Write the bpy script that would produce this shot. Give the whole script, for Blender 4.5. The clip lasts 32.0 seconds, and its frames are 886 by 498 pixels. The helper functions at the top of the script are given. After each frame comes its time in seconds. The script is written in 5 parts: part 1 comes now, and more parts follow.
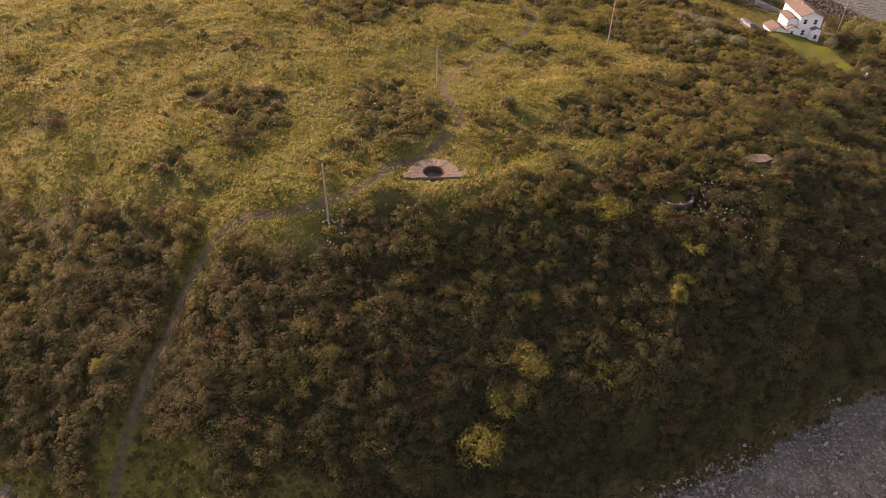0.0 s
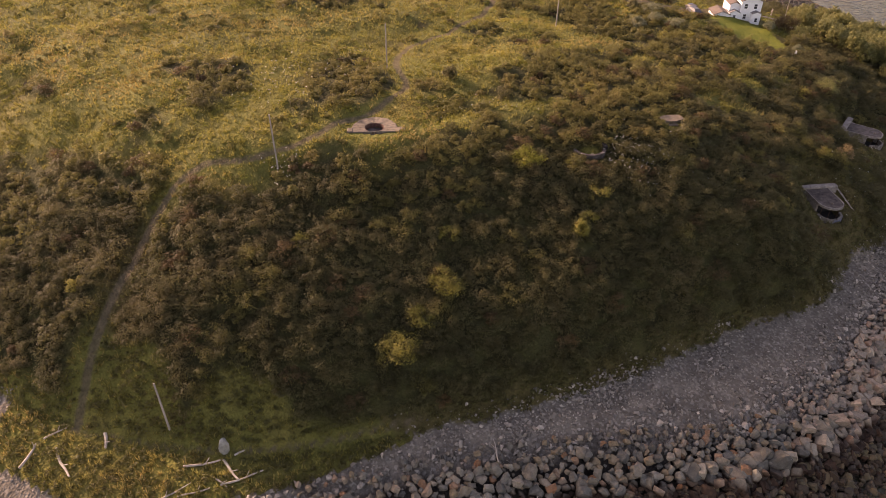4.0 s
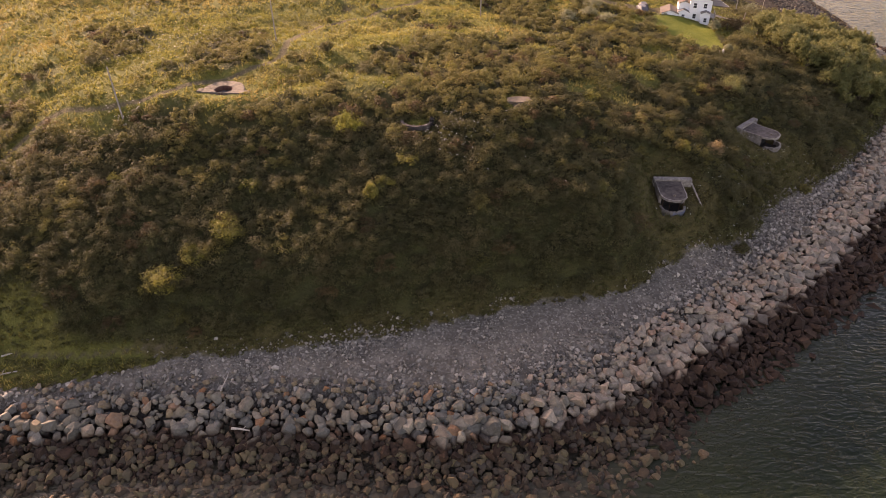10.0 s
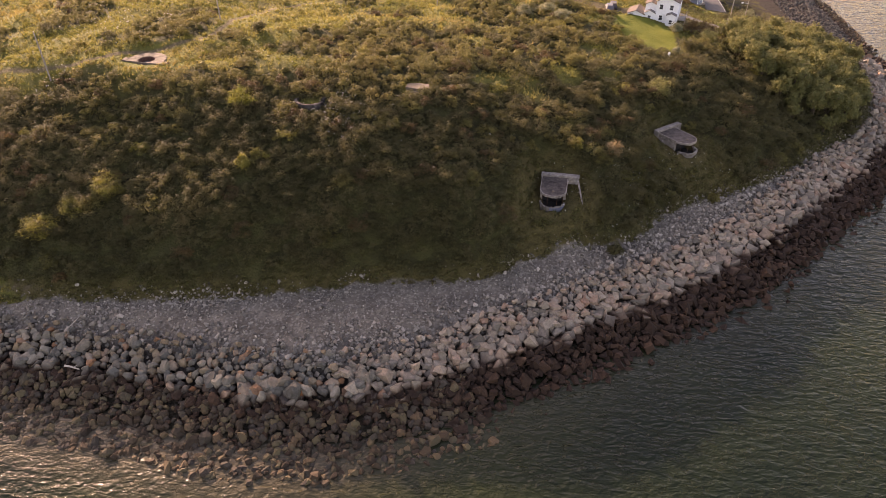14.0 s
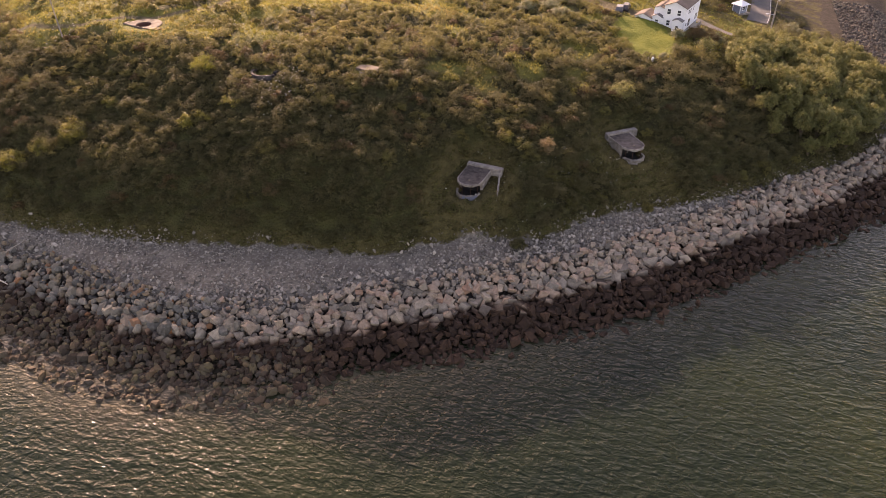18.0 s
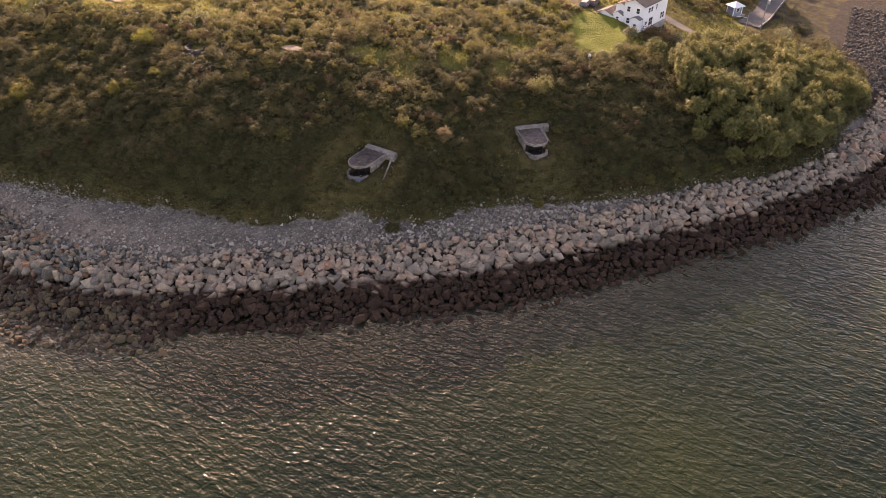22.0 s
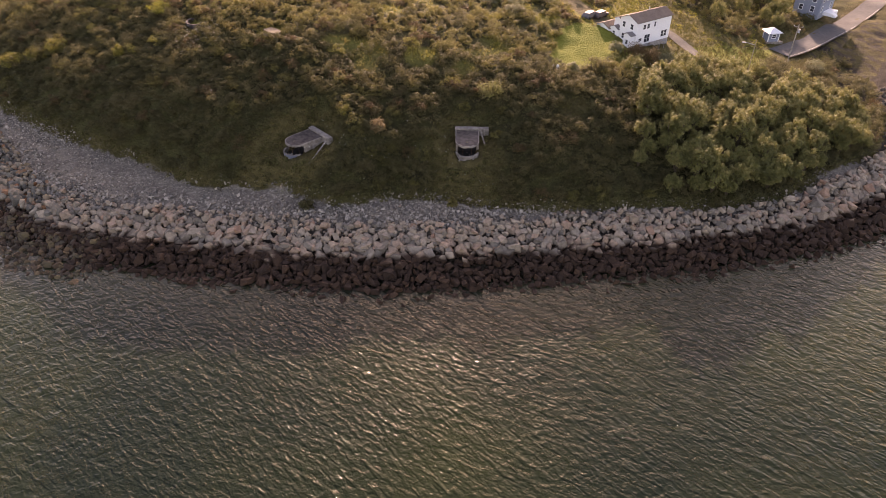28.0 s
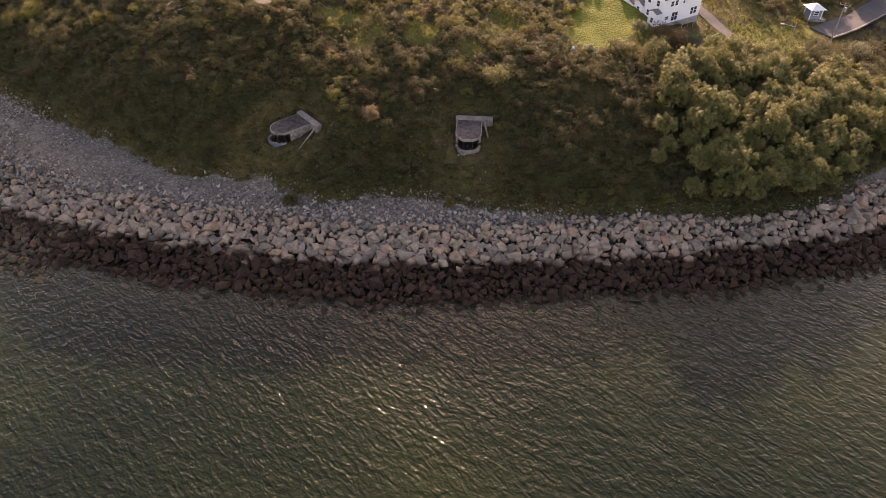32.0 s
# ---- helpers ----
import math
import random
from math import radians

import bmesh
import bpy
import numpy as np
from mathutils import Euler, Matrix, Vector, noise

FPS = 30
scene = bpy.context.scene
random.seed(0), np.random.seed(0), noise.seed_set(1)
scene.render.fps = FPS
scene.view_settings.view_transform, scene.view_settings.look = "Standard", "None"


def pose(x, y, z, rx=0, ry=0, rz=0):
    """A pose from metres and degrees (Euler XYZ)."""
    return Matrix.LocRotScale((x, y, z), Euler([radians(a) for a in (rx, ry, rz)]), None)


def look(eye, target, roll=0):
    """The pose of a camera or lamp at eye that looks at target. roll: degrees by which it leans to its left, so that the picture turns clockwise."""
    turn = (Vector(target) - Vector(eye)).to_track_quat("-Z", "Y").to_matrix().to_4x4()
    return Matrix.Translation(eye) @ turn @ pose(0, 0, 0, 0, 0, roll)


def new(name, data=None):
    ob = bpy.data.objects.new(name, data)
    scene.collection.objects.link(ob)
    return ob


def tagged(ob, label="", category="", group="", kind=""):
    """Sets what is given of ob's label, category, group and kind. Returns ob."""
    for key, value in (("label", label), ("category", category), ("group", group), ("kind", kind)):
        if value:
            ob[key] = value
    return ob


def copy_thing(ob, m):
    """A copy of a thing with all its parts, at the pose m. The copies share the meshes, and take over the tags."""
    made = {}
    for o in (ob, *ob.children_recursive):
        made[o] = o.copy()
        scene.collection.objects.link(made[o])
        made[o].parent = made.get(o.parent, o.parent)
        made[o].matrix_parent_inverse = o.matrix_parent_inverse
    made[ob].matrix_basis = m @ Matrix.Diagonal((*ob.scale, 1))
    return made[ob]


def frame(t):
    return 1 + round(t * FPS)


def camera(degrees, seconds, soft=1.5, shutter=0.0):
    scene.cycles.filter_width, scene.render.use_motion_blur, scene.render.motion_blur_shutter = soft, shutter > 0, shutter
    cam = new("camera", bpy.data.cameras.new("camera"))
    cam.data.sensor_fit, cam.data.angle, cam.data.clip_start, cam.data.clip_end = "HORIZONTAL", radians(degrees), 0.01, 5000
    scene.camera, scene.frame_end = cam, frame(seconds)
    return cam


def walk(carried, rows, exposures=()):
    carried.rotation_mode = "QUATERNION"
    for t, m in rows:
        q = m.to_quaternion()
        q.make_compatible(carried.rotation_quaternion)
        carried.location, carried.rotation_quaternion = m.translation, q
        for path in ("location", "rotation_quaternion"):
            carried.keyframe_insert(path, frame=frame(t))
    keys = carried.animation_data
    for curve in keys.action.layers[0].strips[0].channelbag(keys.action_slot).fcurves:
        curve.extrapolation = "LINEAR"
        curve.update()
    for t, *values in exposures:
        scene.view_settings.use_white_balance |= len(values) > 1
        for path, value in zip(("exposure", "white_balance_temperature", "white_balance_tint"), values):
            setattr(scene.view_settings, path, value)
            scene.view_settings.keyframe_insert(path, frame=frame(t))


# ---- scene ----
cam = camera(65.4, 32.0, 0.85)
PATH = [
    (0, (-146.957, -61.879, 76.41), (-145.942, -60.663, 75.189), 1.5),
    (0.5, (-147.336, -63.741, 76.676), (-146.337, -62.52, 75.446), 1.2),
    (1, (-148.753, -65.901, 76.631), (-147.754, -64.679, 75.402), 1.2),
    (1.5, (-149.875, -68.102, 76.576), (-148.881, -66.876, 75.348), 1.0),
    (2, (-150.567, -70.69, 76.587), (-149.573, -69.462, 75.361), 0.9),
    (2.5, (-150.585, -73.25, 76.785), (-149.59, -72.019, 75.562), 0.9),
    (3, (-150.428, -75.882, 76.721), (-149.424, -74.651, 75.506), 1.0),
    (3.5, (-149.493, -78.708, 76.607), (-148.486, -77.473, 75.399), 0.9),
    (5.5, (-140.762, -90.823, 74.557), (-139.827, -89.507, 73.378), -0.2),
    (6, (-138.119, -93.651, 74.289), (-137.181, -92.335, 73.111), -0.4),
    (6.5, (-135.475, -96.41, 73.971), (-134.539, -95.09, 72.795), -0.5),
    (7, (-132.454, -99.206, 73.676), (-131.56, -97.857, 72.501), -0.6),
    (7.5, (-129.434, -101.794, 73.365), (-128.592, -100.409, 72.193), -0.7),
    (8, (-126.14, -104.528, 73.069), (-125.332, -103.123, 71.897), -0.8),
    (8.5, (-122.84, -107.175, 72.732), (-122.062, -105.751, 71.564), -0.9),
    (9, (-119.339, -109.706, 72.449), (-118.573, -108.275, 71.28), -0.8),
    (9.5, (-116.061, -112.03, 72.216), (-115.306, -110.592, 71.049), -0.8),
    (10, (-112.531, -114.506, 71.805), (-111.785, -113.061, 70.641), -0.7),
    (10.5, (-109.19, -116.835, 71.427), (-108.451, -115.383, 70.267), -0.7),
    (11, (-105.478, -119.155, 71.407), (-104.75, -117.699, 70.245), -0.6),
    (11.5, (-101.947, -121.377, 71.293), (-101.232, -119.915, 70.13), -0.5),
    (12, (-98.155, -123.62, 71.057), (-97.472, -122.143, 69.895), -0.5),
    (12.5, (-94.471, -125.635, 71.019), (-93.83, -124.141, 69.855), -0.5),
    (13, (-90.443, -127.757, 71.04), (-89.832, -126.253, 69.872), -0.5),
    (13.5, (-86.678, -129.772, 70.95), (-86.103, -128.253, 69.783), -0.5),
    (14, (-82.717, -131.855, 70.887), (-82.187, -130.32, 69.72), -0.4),
    (14.5, (-78.972, -133.661, 70.922), (-78.473, -132.116, 69.754), -0.4),
    (16.5, (-62.64, -140.449, 70.891), (-62.301, -138.865, 69.719), -0.4),
    (17, (-58.447, -141.924, 70.924), (-58.156, -140.331, 69.75), -0.3),
    (17.5, (-54.337, -143.238, 70.852), (-54.094, -141.638, 69.677), -0.3),
    (18, (-50.106, -144.49, 70.836), (-49.909, -142.884, 69.661), -0.2),
    (18.5, (-46.035, -145.549, 70.991), (-45.88, -143.94, 69.813), -0.2),
    (19, (-41.606, -146.556, 71.163), (-41.491, -144.946, 69.982), -0.2),
    (19.5, (-37.276, -147.332, 71.491), (-37.194, -145.724, 70.305), -0.2),
    (20, (-32.739, -148.021, 71.724), (-32.689, -146.415, 70.533), -0.2),
    (20.5, (-28.626, -148.548, 71.643), (-28.605, -146.943, 70.45), -0.3),
    (21, (-24.068, -148.939, 71.883), (-24.078, -147.338, 70.684), -0.3),
    (21.5, (-19.844, -149.404, 71.793), (-19.876, -147.803, 70.594), -0.2),
    (22, (-15.29, -149.607, 71.8), (-15.345, -148.008, 70.6), -0.3),
    (22.5, (-11.317, -149.904, 71.634), (-11.405, -148.306, 70.435), -0.2),
    (23, (-6.754, -150.178, 71.521), (-6.93, -148.587, 70.323), -0.2),
    (23.5, (-2.64, -149.966, 71.906), (-2.881, -148.387, 70.702), -0.2),
    (24, (1.709, -149.903, 72.014), (1.402, -148.337, 70.809), -0.2),
    (24.5, (5.982, -149.67, 72.09), (5.612, -148.118, 70.885), -0.2),
    (25, (10.289, -149.255, 72.598), (9.861, -147.72, 71.39), -0.1),
    (25.5, (14.641, -148.957, 72.789), (14.205, -147.422, 71.583), -0.1),
    (26, (17.981, -148.696, 73.428), (17.548, -147.163, 72.219), -0.1),
    (26.5, (20.57, -148.636, 73.789), (20.136, -147.104, 72.579), -0.1),
    (28.5, (25.586, -147.262, 73.997), (25.148, -145.73, 72.788), 0.2),
    (29, (26.056, -145.884, 74.001), (25.617, -144.353, 72.792), 0.2),
    (29.5, (26.178, -144.388, 74.079), (25.738, -142.857, 72.87), 0.3),
    (30, (25.988, -142.696, 74.217), (25.551, -141.165, 73.007), 0.5),
    (30.5, (25.825, -140.955, 74.165), (25.393, -139.438, 72.934), 0.5),
    (31, (25.483, -138.928, 74.289), (25.072, -137.475, 72.977), 0.7),
    (31.5, (25.295, -136.608, 74.452), (24.882, -135.16, 73.135), 0.6),
    (32, (24.874, -133.949, 74.783), (24.412, -132.52, 73.463), 0.6),
]
walk(cam, [(t, look(eye, target, roll)) for t, eye, target, roll in PATH], [(0, 1.29, 9100, 43), (6, 1.48, 9100, 42), (13, 1.76, 9000, 41), (26, 1.84, 8800, 41), (32, 1.67, 8800, 41)])

# ---- light ----
SUN_AZ, SUN_EL = -12.0, 19.5          # degrees from +y towards +x, and above the horizon
saz, sel = radians(SUN_AZ), radians(SUN_EL)
sun = new("sun", bpy.data.lights.new("sun", "SUN"))
sun.data.energy, sun.data.angle, sun.data.color = 3.9, radians(0.6), (1.0, 0.90, 0.77)
sun.matrix_world = look((math.sin(saz) * math.cos(sel) * 300, math.cos(saz) * math.cos(sel) * 300, math.sin(sel) * 300), (0, 0, 0))
world = bpy.data.worlds.new("sky")
scene.world = world
world.use_nodes = True
wn = world.node_tree
sky = wn.nodes.new("ShaderNodeTexSky")
sky.sky_type, sky.sun_disc = "NISHITA", False
sky.sun_elevation, sky.sun_rotation = sel, saz
sky.air_density, sky.dust_density, sky.ozone_density = 1.0, 1.55, 0.9
wn.nodes["Background"].inputs["Strength"].default_value = 0.15
wn.links.new(sky.outputs[0], wn.nodes["Background"].inputs["Color"])

# ---- materials ----
class Mat:
    """A small wrapper for building node materials."""

    def __init__(self, name, rough=0.8, metal=0.0, spec=0.3):
        self.m = bpy.data.materials.new(name)
        self.m.use_nodes = True
        self.t = self.m.node_tree
        self.n, self.l = self.t.nodes, self.t.links
        self.b = self.n["Principled BSDF"]
        self.b.inputs["Roughness"].default_value = rough
        self.b.inputs["Metallic"].default_value = metal
        self.b.inputs["Specular IOR Level"].default_value = spec
        self.co = None

    def put(self, sock, v):
        if isinstance(v, (int, float)):
            sock.default_value = v
        elif isinstance(v, tuple):
            sock.default_value = v if len(v) == 4 or len(sock.default_value) == 3 else (*v, 1)
        else:
            self.l.new(v, sock)

    def coords(self, stretch=(1, 1, 1), turn=0.0, local=False):
        mp = self.n.new("ShaderNodeMapping")
        mp.inputs["Scale"].default_value = stretch
        mp.inputs["Rotation"].default_value = (0, 0, radians(turn))
        src = self.n.new("ShaderNodeTexCoord").outputs["Object"] if local else self.n.new("ShaderNodeNewGeometry").outputs["Position"]
        self.l.new(src, mp.inputs["Vector"])
        return mp.outputs[0]

    def waves(self, along, across, turn):
        """Coordinates drawn out along crests that run at an angle (degrees) in the plan."""
        mp = self.n.new("ShaderNodeMapping")
        mp.vector_type = "TEXTURE"
        mp.inputs["Scale"].default_value = (along, across, 1)
        mp.inputs["Rotation"].default_value = (0, 0, radians(turn))
        self.l.new(self.n.new("ShaderNodeNewGeometry").outputs["Position"], mp.inputs["Vector"])
        return mp.outputs[0]

    def noise(self, scale, detail=4, rough=0.55, vec=None, distort=0.0):
        t = self.n.new("ShaderNodeTexNoise")
        t.inputs["Scale"].default_value, t.inputs["Detail"].default_value = scale, detail
        t.inputs["Roughness"].default_value, t.inputs["Distortion"].default_value = rough, distort
        self.l.new(vec or self.coords(), t.inputs["Vector"])
        return t.outputs["Fac"]

    def voronoi(self, scale, vec=None, out="Distance"):
        t = self.n.new("ShaderNodeTexVoronoi")
        t.inputs["Scale"].default_value = scale
        self.l.new(vec or self.coords(), t.inputs["Vector"])
        return t.outputs[out]

    def ramp(self, fac, stops, kind="LINEAR"):
        r = self.n.new("ShaderNodeValToRGB")
        r.color_ramp.interpolation = kind
        e = r.color_ramp.elements
        while len(e) < len(stops):
            e.new(0.5)
        for k, (p, c) in zip(e, stops):
            k.position, k.color = p, (*c, 1) if isinstance(c, tuple) else (c, c, c, 1)
        self.l.new(fac, r.inputs[0])
        return r.outputs[0]

    def mix(self, fac, a, b, how="MIX"):
        m = self.n.new("ShaderNodeMix")
        m.data_type, m.blend_type = "RGBA", how
        self.put(m.inputs[0], fac)
        self.put(m.inputs[6], a)
        self.put(m.inputs[7], b)
        return m.outputs[2]

    def math(self, op, a, b=0.0):
        m = self.n.new("ShaderNodeMath")
        m.operation = op
        self.put(m.inputs[0], a)
        self.put(m.inputs[1], b)
        return m.outputs[0]

    def attr(self, name):
        a = self.n.new("ShaderNodeAttribute")
        a.attribute_name = name
        return a.outputs["Fac"]

    def island(self):
        return self.n.new("ShaderNodeNewGeometry").outputs["Random Per Island"]

    def object_random(self):
        return self.n.new("ShaderNodeObjectInfo").outputs["Random"]

    def height(self):
        s = self.n.new("ShaderNodeSeparateXYZ")
        self.l.new(self.n.new("ShaderNodeNewGeometry").outputs["Position"], s.inputs[0])
        return s.outputs

    def colour(self, c):
        self.put(self.b.inputs["Base Color"], c)
        return self

    def rough(self, r):
        self.put(self.b.inputs["Roughness"], r)
        return self

    def bump(self, h, strength=0.5, dist=0.1):
        b = self.n.new("ShaderNodeBump")
        b.inputs["Strength"].default_value, b.inputs["Distance"].default_value = strength, dist
        self.l.new(h, b.inputs["Height"])
        self.l.new(b.outputs[0], self.b.inputs["Normal"])
        return self

    def translucent(self, c, share):
        """Leaves let light through."""
        t = self.n.new("ShaderNodeBsdfTranslucent")
        self.put(t.inputs["Color"], c)
        mx = self.n.new("ShaderNodeMixShader")
        mx.inputs[0].default_value = share
        out = self.n["Material Output"]
        self.l.new(self.b.outputs[0], mx.inputs[1])
        self.l.new(t.outputs[0], mx.inputs[2])
        self.l.new(mx.outputs[0], out.inputs["Surface"])
        return self


def leaf_material(name, dark, mid, light, rust, patch=0.12, share=0.4, single=0.34):
    m = Mat(name, rough=0.65, spec=0.25)
    big = m.ramp(m.noise(patch, 3), [(0.36, dark), (0.52, mid), (0.66, rust)])
    leaf = m.ramp(m.island(), [(0.0, dark), (0.6, mid), (1.0, light)])
    c = m.mix(single, big, leaf)
    return m.colour(c).translucent(m.mix(0.5, c, light), share).m


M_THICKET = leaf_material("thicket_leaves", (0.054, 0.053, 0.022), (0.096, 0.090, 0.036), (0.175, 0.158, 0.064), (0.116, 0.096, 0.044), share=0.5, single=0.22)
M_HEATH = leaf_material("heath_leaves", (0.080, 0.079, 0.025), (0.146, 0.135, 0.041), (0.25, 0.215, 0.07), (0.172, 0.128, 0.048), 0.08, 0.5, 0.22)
M_YELLOW = leaf_material("yellow_green_leaves", (0.13, 0.122, 0.026), (0.19, 0.172, 0.036), (0.34, 0.29, 0.07), (0.215, 0.19, 0.042), 0.5)
M_WILLOW = leaf_material("willow_leaves", (0.062, 0.072, 0.026), (0.155, 0.158, 0.052), (0.37, 0.335, 0.12), (0.20, 0.175, 0.06), 0.4)
M_RUST = leaf_material("rusty_brown_leaves", (0.060, 0.042, 0.02), (0.105, 0.07, 0.03), (0.165, 0.11, 0.045), (0.135, 0.08, 0.03), 0.3)
M_STRAW = leaf_material("straw_coloured_leaves", (0.16, 0.11, 0.055), (0.27, 0.19, 0.095), (0.40, 0.30, 0.16), (0.31, 0.20, 0.09), 0.4)
M_FLOWER = leaf_material("white_petals", (0.55, 0.55, 0.48), (0.68, 0.67, 0.6), (0.8, 0.79, 0.72), (0.62, 0.6, 0.5), 0.4)
M_PALE = leaf_material("pale_flowering_leaves", (0.08, 0.095, 0.045), (0.16, 0.17, 0.09), (0.34, 0.32, 0.2), (0.2, 0.19, 0.1), 0.4)
M_GRASS = leaf_material("meadow_grass_blades", (0.125, 0.130, 0.026), (0.215, 0.195, 0.046), (0.33, 0.275, 0.085), (0.29, 0.20, 0.07), 0.06, 0.45, 0.12)

M_HERB = leaf_material("meadow_herb_leaves", (0.095, 0.115, 0.022), (0.205, 0.205, 0.034), (0.34, 0.31, 0.065), (0.28, 0.225, 0.045), 0.11, 0.5, 0.14)
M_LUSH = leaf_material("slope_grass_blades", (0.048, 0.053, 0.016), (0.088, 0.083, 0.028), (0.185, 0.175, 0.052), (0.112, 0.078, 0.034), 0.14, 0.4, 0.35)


def ground_material():
    m = Mat("hillside_ground", rough=0.95, spec=0.1)
    fine, mid, wide = m.noise(2.2, 6, 0.7), m.noise(0.35, 5), m.noise(0.045, 3)
    grass = m.mix(0.5, m.ramp(wide, [(0.38, (0.10, 0.095, 0.026)), (0.52, (0.15, 0.145, 0.034)), (0.64, (0.21, 0.165, 0.05))]),
                  m.ramp(mid, [(0.3, (0.06, 0.062, 0.018)), (0.55, (0.14, 0.14, 0.036)), (0.75, (0.21, 0.19, 0.05))]))
    grass = m.mix(0.6, grass, m.ramp(fine, [(0.3, 0.35), (0.7, 1.0)]), "MULTIPLY")
    soil = m.ramp(mid, [(0.3, (0.028, 0.026, 0.012)), (0.6, (0.05, 0.05, 0.018)), (0.8, (0.075, 0.055, 0.026))])
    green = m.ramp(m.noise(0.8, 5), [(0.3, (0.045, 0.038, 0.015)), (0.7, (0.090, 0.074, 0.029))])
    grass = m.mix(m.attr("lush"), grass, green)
    c = m.mix(m.attr("thicket"), grass, soil)
    gravel = m.mix(0.6, m.ramp(m.voronoi(3.2, out="Color"), [(0.0, (0.05, 0.045, 0.037)), (0.6, (0.14, 0.127, 0.108)), (1.0, (0.42, 0.39, 0.335))]),
                   m.ramp(m.noise(0.25, 4), [(0.35, (0.10, 0.086, 0.066)), (0.65, (0.20, 0.172, 0.132))]))
    scree = m.mix(0.5, m.ramp(mid, [(0.3, (0.018, 0.016, 0.012)), (0.7, (0.036, 0.031, 0.023))]), m.ramp(m.voronoi(1.6, out="Color"), [(0.0, (0.016, 0.014, 0.012)), (1.0, (0.052, 0.043, 0.036))]))
    gravel = m.mix(m.attr("scree"), gravel, scree)
    # shade in the gaps between armour stones, put into the ground colour
    gravel = m.mix(m.attr("gap_shade"), gravel, m.ramp(mid, [(0.3, (0.03, 0.026, 0.022)), (0.7, (0.07, 0.06, 0.05))]))
    edge = m.math("ADD", m.attr("gravel"), m.math("MULTIPLY", m.math("SUBTRACT", mid, 0.5), 1.1))
    c = m.mix(m.ramp(edge, [(0.42, 0.0), (0.58, 1.0)]), c, gravel)
    lawn = m.mix(0.35, m.ramp(mid, [(0.3, (0.095, 0.115, 0.018)), (0.7, (0.155, 0.16, 0.028))]), m.ramp(fine, [(0.3, (0.065, 0.085, 0.016)), (0.7, (0.19, 0.195, 0.04))]))
    c = m.mix(m.attr("lawn"), c, lawn)
    trail = m.ramp(m.noise(1.1, 5), [(0.3, (0.062, 0.050, 0.031)), (0.7, (0.125, 0.10, 0.062))])
    te = m.math("ADD", m.attr("trail"), m.math("MULTIPLY", m.math("SUBTRACT", m.noise(0.8, 4), 0.5), 0.7))
    c = m.mix(m.ramp(te, [(0.35, 0.0), (0.75, 0.85)]), c, trail)
    bed = m.ramp(mid, [(0.3, (0.03, 0.028, 0.02)), (0.7, (0.07, 0.055, 0.035))])
    wet = m.ramp(m.math("MULTIPLY", m.math("ADD", m.height()[2], m.math("MULTIPLY", mid, 1.2)), 0.1), [(0.22, 1.0), (0.3, 0.0)])
    c = m.mix(wet, c, bed)
    h = m.math("ADD", m.math("MULTIPLY", fine, 0.5), m.math("MULTIPLY", m.voronoi(2.6), 0.6))
    return m.colour(c).bump(h, 0.9, 0.35).m


CREST = -25.0   # run of the wave crests in the plan


def water_material():
    m = Mat("sea_water", rough=0.042, spec=0.28)
    m.b.inputs["IOR"].default_value = 1.33
    deep = m.ramp(m.noise(0.02, 3), [(0.36, (0.007, 0.012, 0.006)), (0.64, (0.016, 0.022, 0.008))])
    bed = m.ramp(m.noise(0.7, 5, 0.7), [(0.3, (0.035, 0.032, 0.022)), (0.7, (0.10, 0.082, 0.052))])
    m.colour(m.mix(m.attr("shoal"), deep, bed))
    gust = m.ramp(m.noise(0.05, 2), [(0.35, 0.75), (0.65, 1.1)])
    roller = m.noise(1.0, 1, 0.4, m.waves(2.8, 1.1, CREST + 4), 0.9)
    crossing = m.noise(1.0, 1, 0.4, m.waves(2.1, 1.0, CREST + 68), 0.8)
    swell = m.noise(1.0, 1, 0.4, m.waves(1.7, 0.68, CREST - 8), 0.7)
    chop = m.noise(1.0, 1, 0.4, m.waves(0.95, 0.4, CREST + 20), 0.4)
    fine = m.noise(3.4, 1, 0.5)
    spark = m.ramp(m.noise(5.0, 1), [(0.58, 0.0), (0.78, 1.0)])
    spark = m.math("MULTIPLY", spark, m.ramp(m.noise(0.35, 3), [(0.42, 0.0), (0.62, 1.0)]))
    small = m.math("ADD", m.math("MULTIPLY", chop, 0.16), m.math("MULTIPLY", fine, 0.1))
    h = m.math("ADD", m.math("ADD", m.math("ADD", m.math("MULTIPLY", roller, 0.42), m.math("MULTIPLY", crossing, 0.24)), m.math("MULTIPLY", swell, 0.29)), m.math("MULTIPLY", small, gust))
    h = m.math("ADD", h, m.math("MULTIPLY", spark, 0.22))
    return m.bump(h, 1.0, 0.5).m


